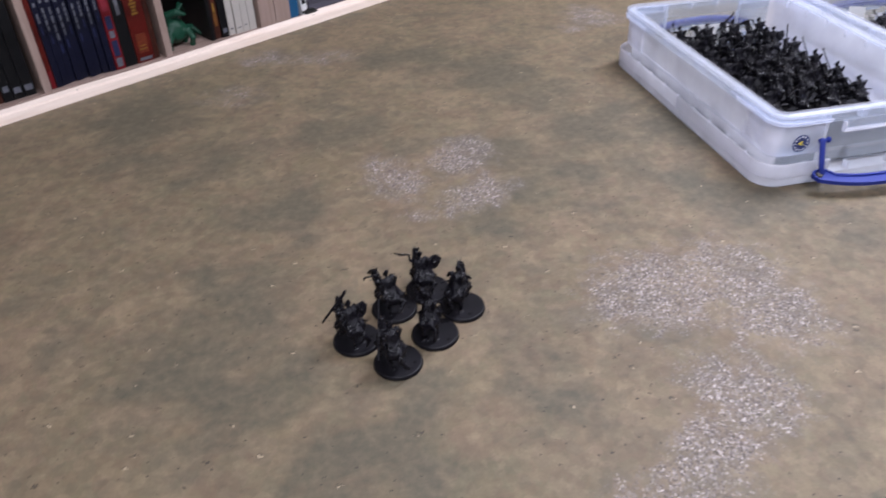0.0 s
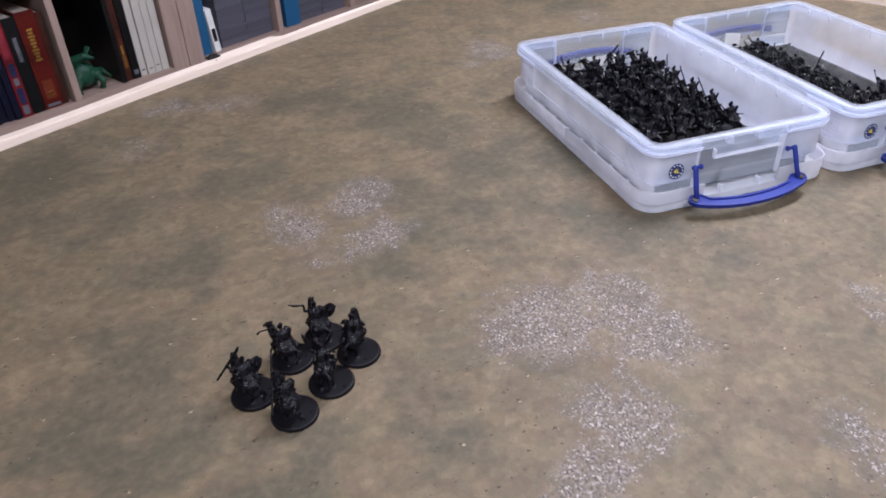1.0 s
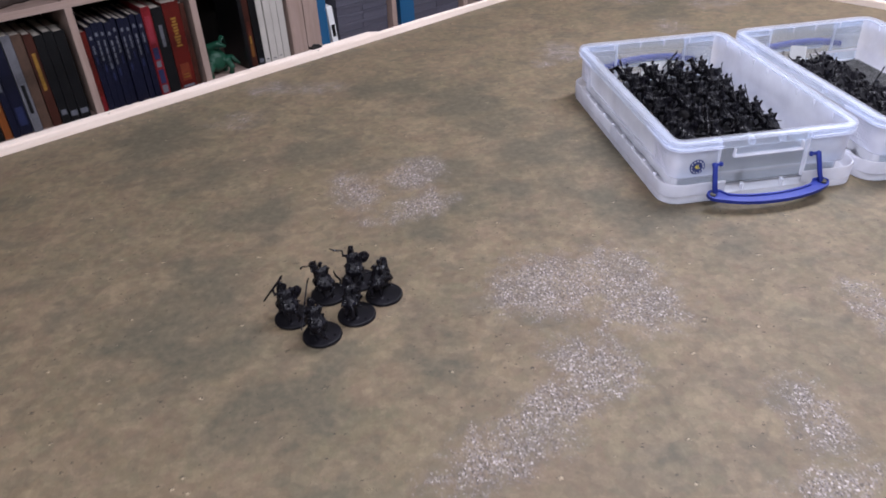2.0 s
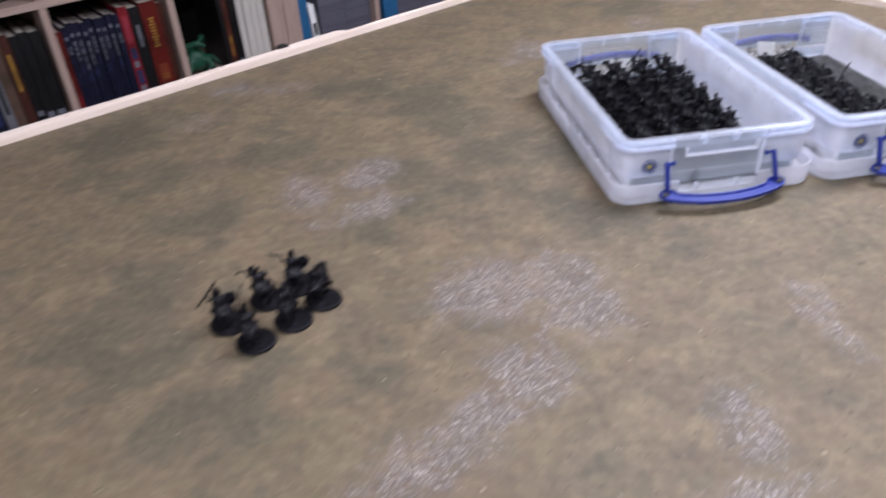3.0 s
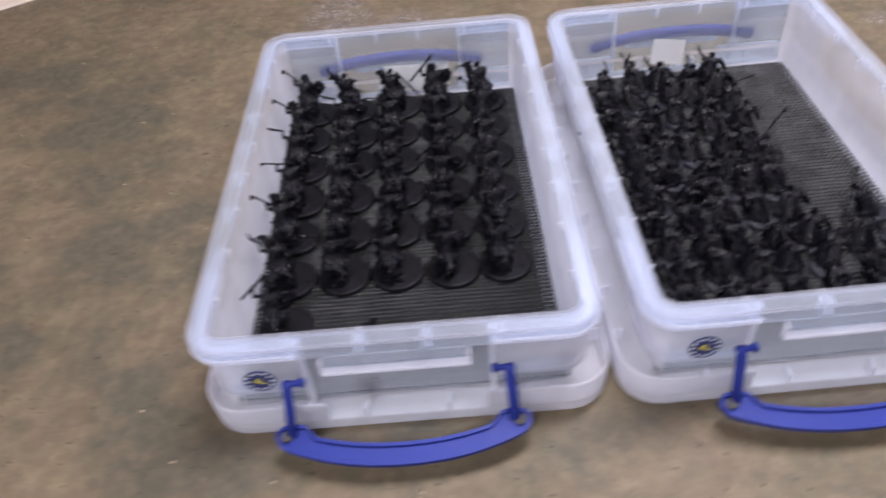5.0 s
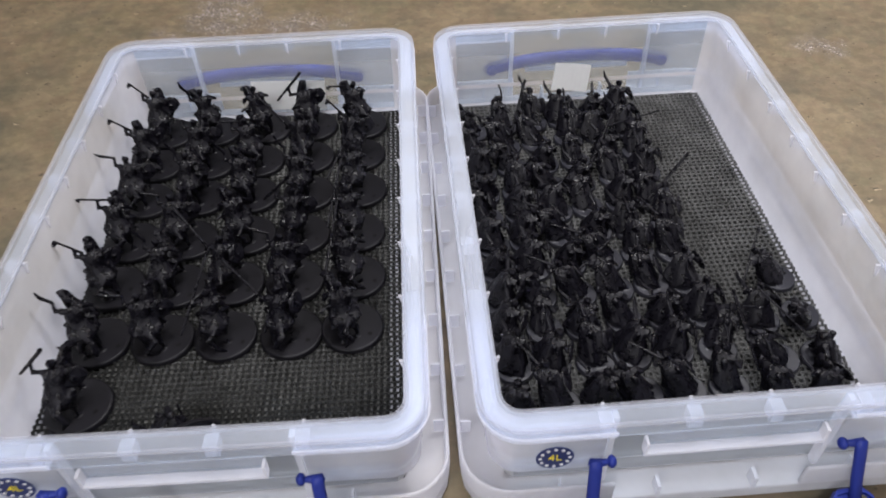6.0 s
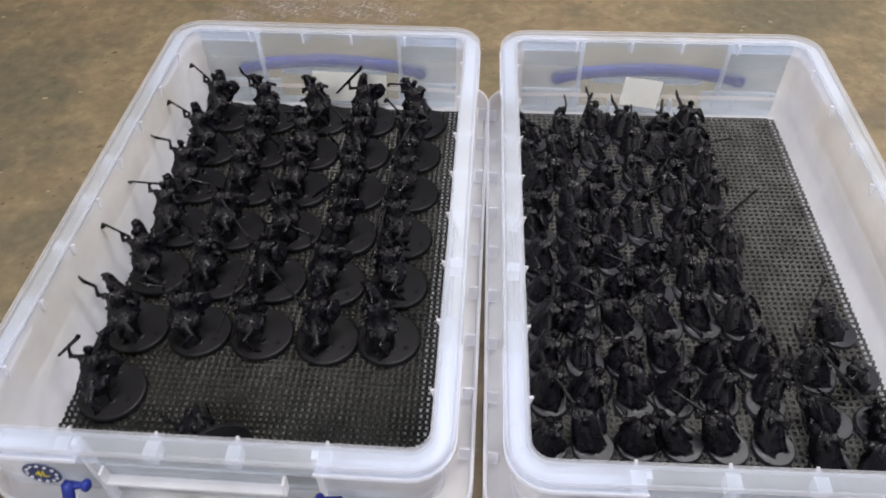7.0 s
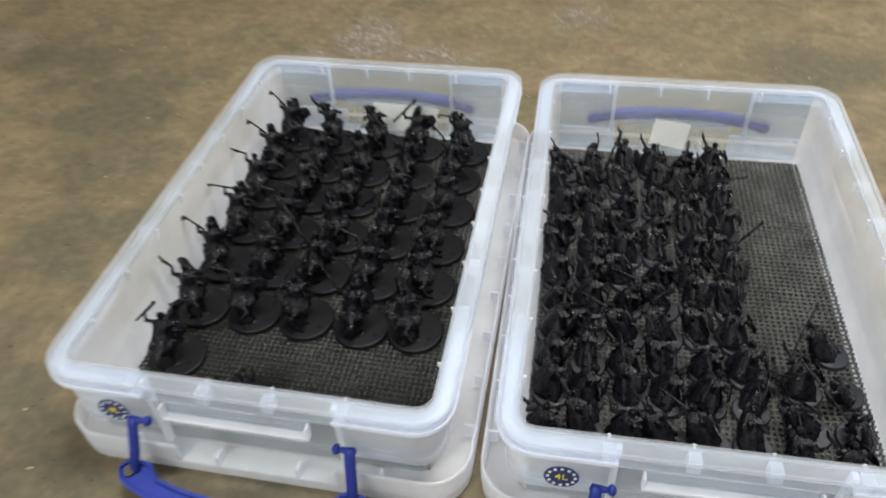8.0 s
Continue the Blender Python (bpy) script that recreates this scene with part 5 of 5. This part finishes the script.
WHITE_BOX = (0.85, 0.86, 0.92)
game_box(0.902, 1.190, -0.27, -0.150, (0.75, 0.06, 0.03), "red board game box with yellow lettering bars", ((-0.25, 0.2, 0.62, 0.88, (0.95, 0.42, 0.10)), (-0.4, -0.3, 0.35, 0.5, GILT)))
game_box(0.902, 1.190, -0.329, -0.271, (0.10, 0.02, 0.02), "dark red board game box under another", ())
game_box(0.616, 0.897, -0.329, -0.112, WHITE_BOX, "white model kit box with a blue vehicle print", ((0.08, 0.42, 0.74, 0.79, (0.16, 0.18, 0.34)), (0.08, 0.36, 0.66, 0.70, (0.30, 0.32, 0.45)), (0.10, 0.42, 0.48, 0.60, (0.20, 0.22, 0.38)), (-0.05, 0.44, 0.36, 0.40, (0.03, 0.03, 0.05)), (-0.40, -0.06, 0.42, 0.60, (0.05, 0.05, 0.20)), (-0.30, -0.12, 0.605, 0.74, (0.07, 0.07, 0.26)), (-0.27, -0.16, 0.745, 0.82, (0.30, 0.34, 0.50)), (-0.42, -0.02, 0.30, 0.415, (0.10, 0.05, 0.06)), (-0.36, -0.28, 0.22, 0.295, BLACK), (-0.16, -0.08, 0.22, 0.295, BLACK)))
game_box(0.902, 1.190, -0.149, -0.060, (0.05, 0.02, 0.02), "dark board game box lying on top", ())
game_box(0.625, 0.890, -0.111, -0.030, (0.04, 0.025, 0.02), "black board game box lying on top", ())


def crate(n0, n1, z0, z1, label, handle):
    w, l, h = n1 - n0, 0.30, z1 - z0
    c = holder("plastic_crate", label, "storage crate", "crates on the rack", m=RACK @ pose(0.05, n0, z0 + 0.0005, 0, 0, 0))
    t = bmesh.new()
    sweep(t, [(0.010, 0.0), (0.004, h * 0.80), (0.006, h * 0.80), (0.012, 0.003)], l, w, 0.02, False, True, True)
    part("tub", t, CRATE_CLEAR, c, smooth=True)
    t = bmesh.new()
    sweep(t, [(0.0, h * 0.80), (0.0, h * 0.97), (0.003, h), (0.012, h * 0.93)], l, w, 0.022, False, False, True)
    part("lid", t, FROST_CORNER, c, "milky white lid", True)
    bm = bmesh.new()
    for k in range(9):
        blob(bm, (0.05 + 0.18 * rng.random(), w * (0.2 + 0.6 * rng.random()), h * 0.36), (0.05, 0.05, h * (0.24 + 0.1 * rng.random())), sub=2)
    part("filling", bm, TERRAIN, c, "dim drab contents seen through the wall")
    if handle:
        hb = bmesh.new()
        bar(hb, [(-0.014 - 0.006 * math.sin(math.pi * k / 14), w * (0.60 - 0.42 * math.cos(math.pi * k / 14)), h * (0.56 + 0.42 * math.sin(math.pi * k / 14) ** 0.55)) for k in range(15)], 0.007, 0.0105)
        part("handle", hb, BLUE, c, "blue plastic handle over the lid", True)


crate(0.250, 0.470, -0.329, -0.110, "milky plastic crate with a blue handle", True)
crate(-0.02, 0.242, -0.329, -0.085, "large milky plastic crate on the rack", False)
crate(0.255, 0.465, -0.113, 0.030, "milky crate stacked on another crate", False)

# ---- brown cabinet in the corner, beyond the bookcase's end ----
cab = holder("cabinet", "brown wooden cabinet with a steel pull in the room corner", "cabinet", m=ROOM @ pose(1.69, 1.90, FLOOR_Z))
part("body", one_box(0.0, 0.76, 0.0, 0.37, 0.0, 1.10, 0.003), BROWN_WOOD, cab)
part("side_board", one_box(0.005, 0.150, -0.019, -0.001, 0.06, 1.08, 0.002), TAN_WOOD, cab)
leaf = part("cabinet_door", one_box(0.156, 0.752, -0.021, -0.001, 0.06, 1.08, 0.002), BROWN_WOOD, cab)
pull = bmesh.new()
tube(pull, [(0.19, -0.021, 0.40), (0.19, -0.045, 0.40), (0.26, -0.045, 0.40), (0.26, -0.021, 0.40)], [0.006])
part("pull", pull, STEEL, leaf, "brushed steel pull", True)

# ---- small black catch on the edge batten ----
cm = bmesh.new()
box(cm, -0.012, 0.012, -0.004, 0.010, 0.0, 0.003, 0.0008)
tube(cm, [(-0.010, 0.0, 0.004), (-0.003, 0.004, 0.007), (0.010, 0.003, 0.004)], [0.0016], 6)
thing("metal_catch", cm, METAL_BLACK, "small black metal catch on the pine batten", "catch", m=ROOM @ pose(0.020, 0.8480, 0.0145))
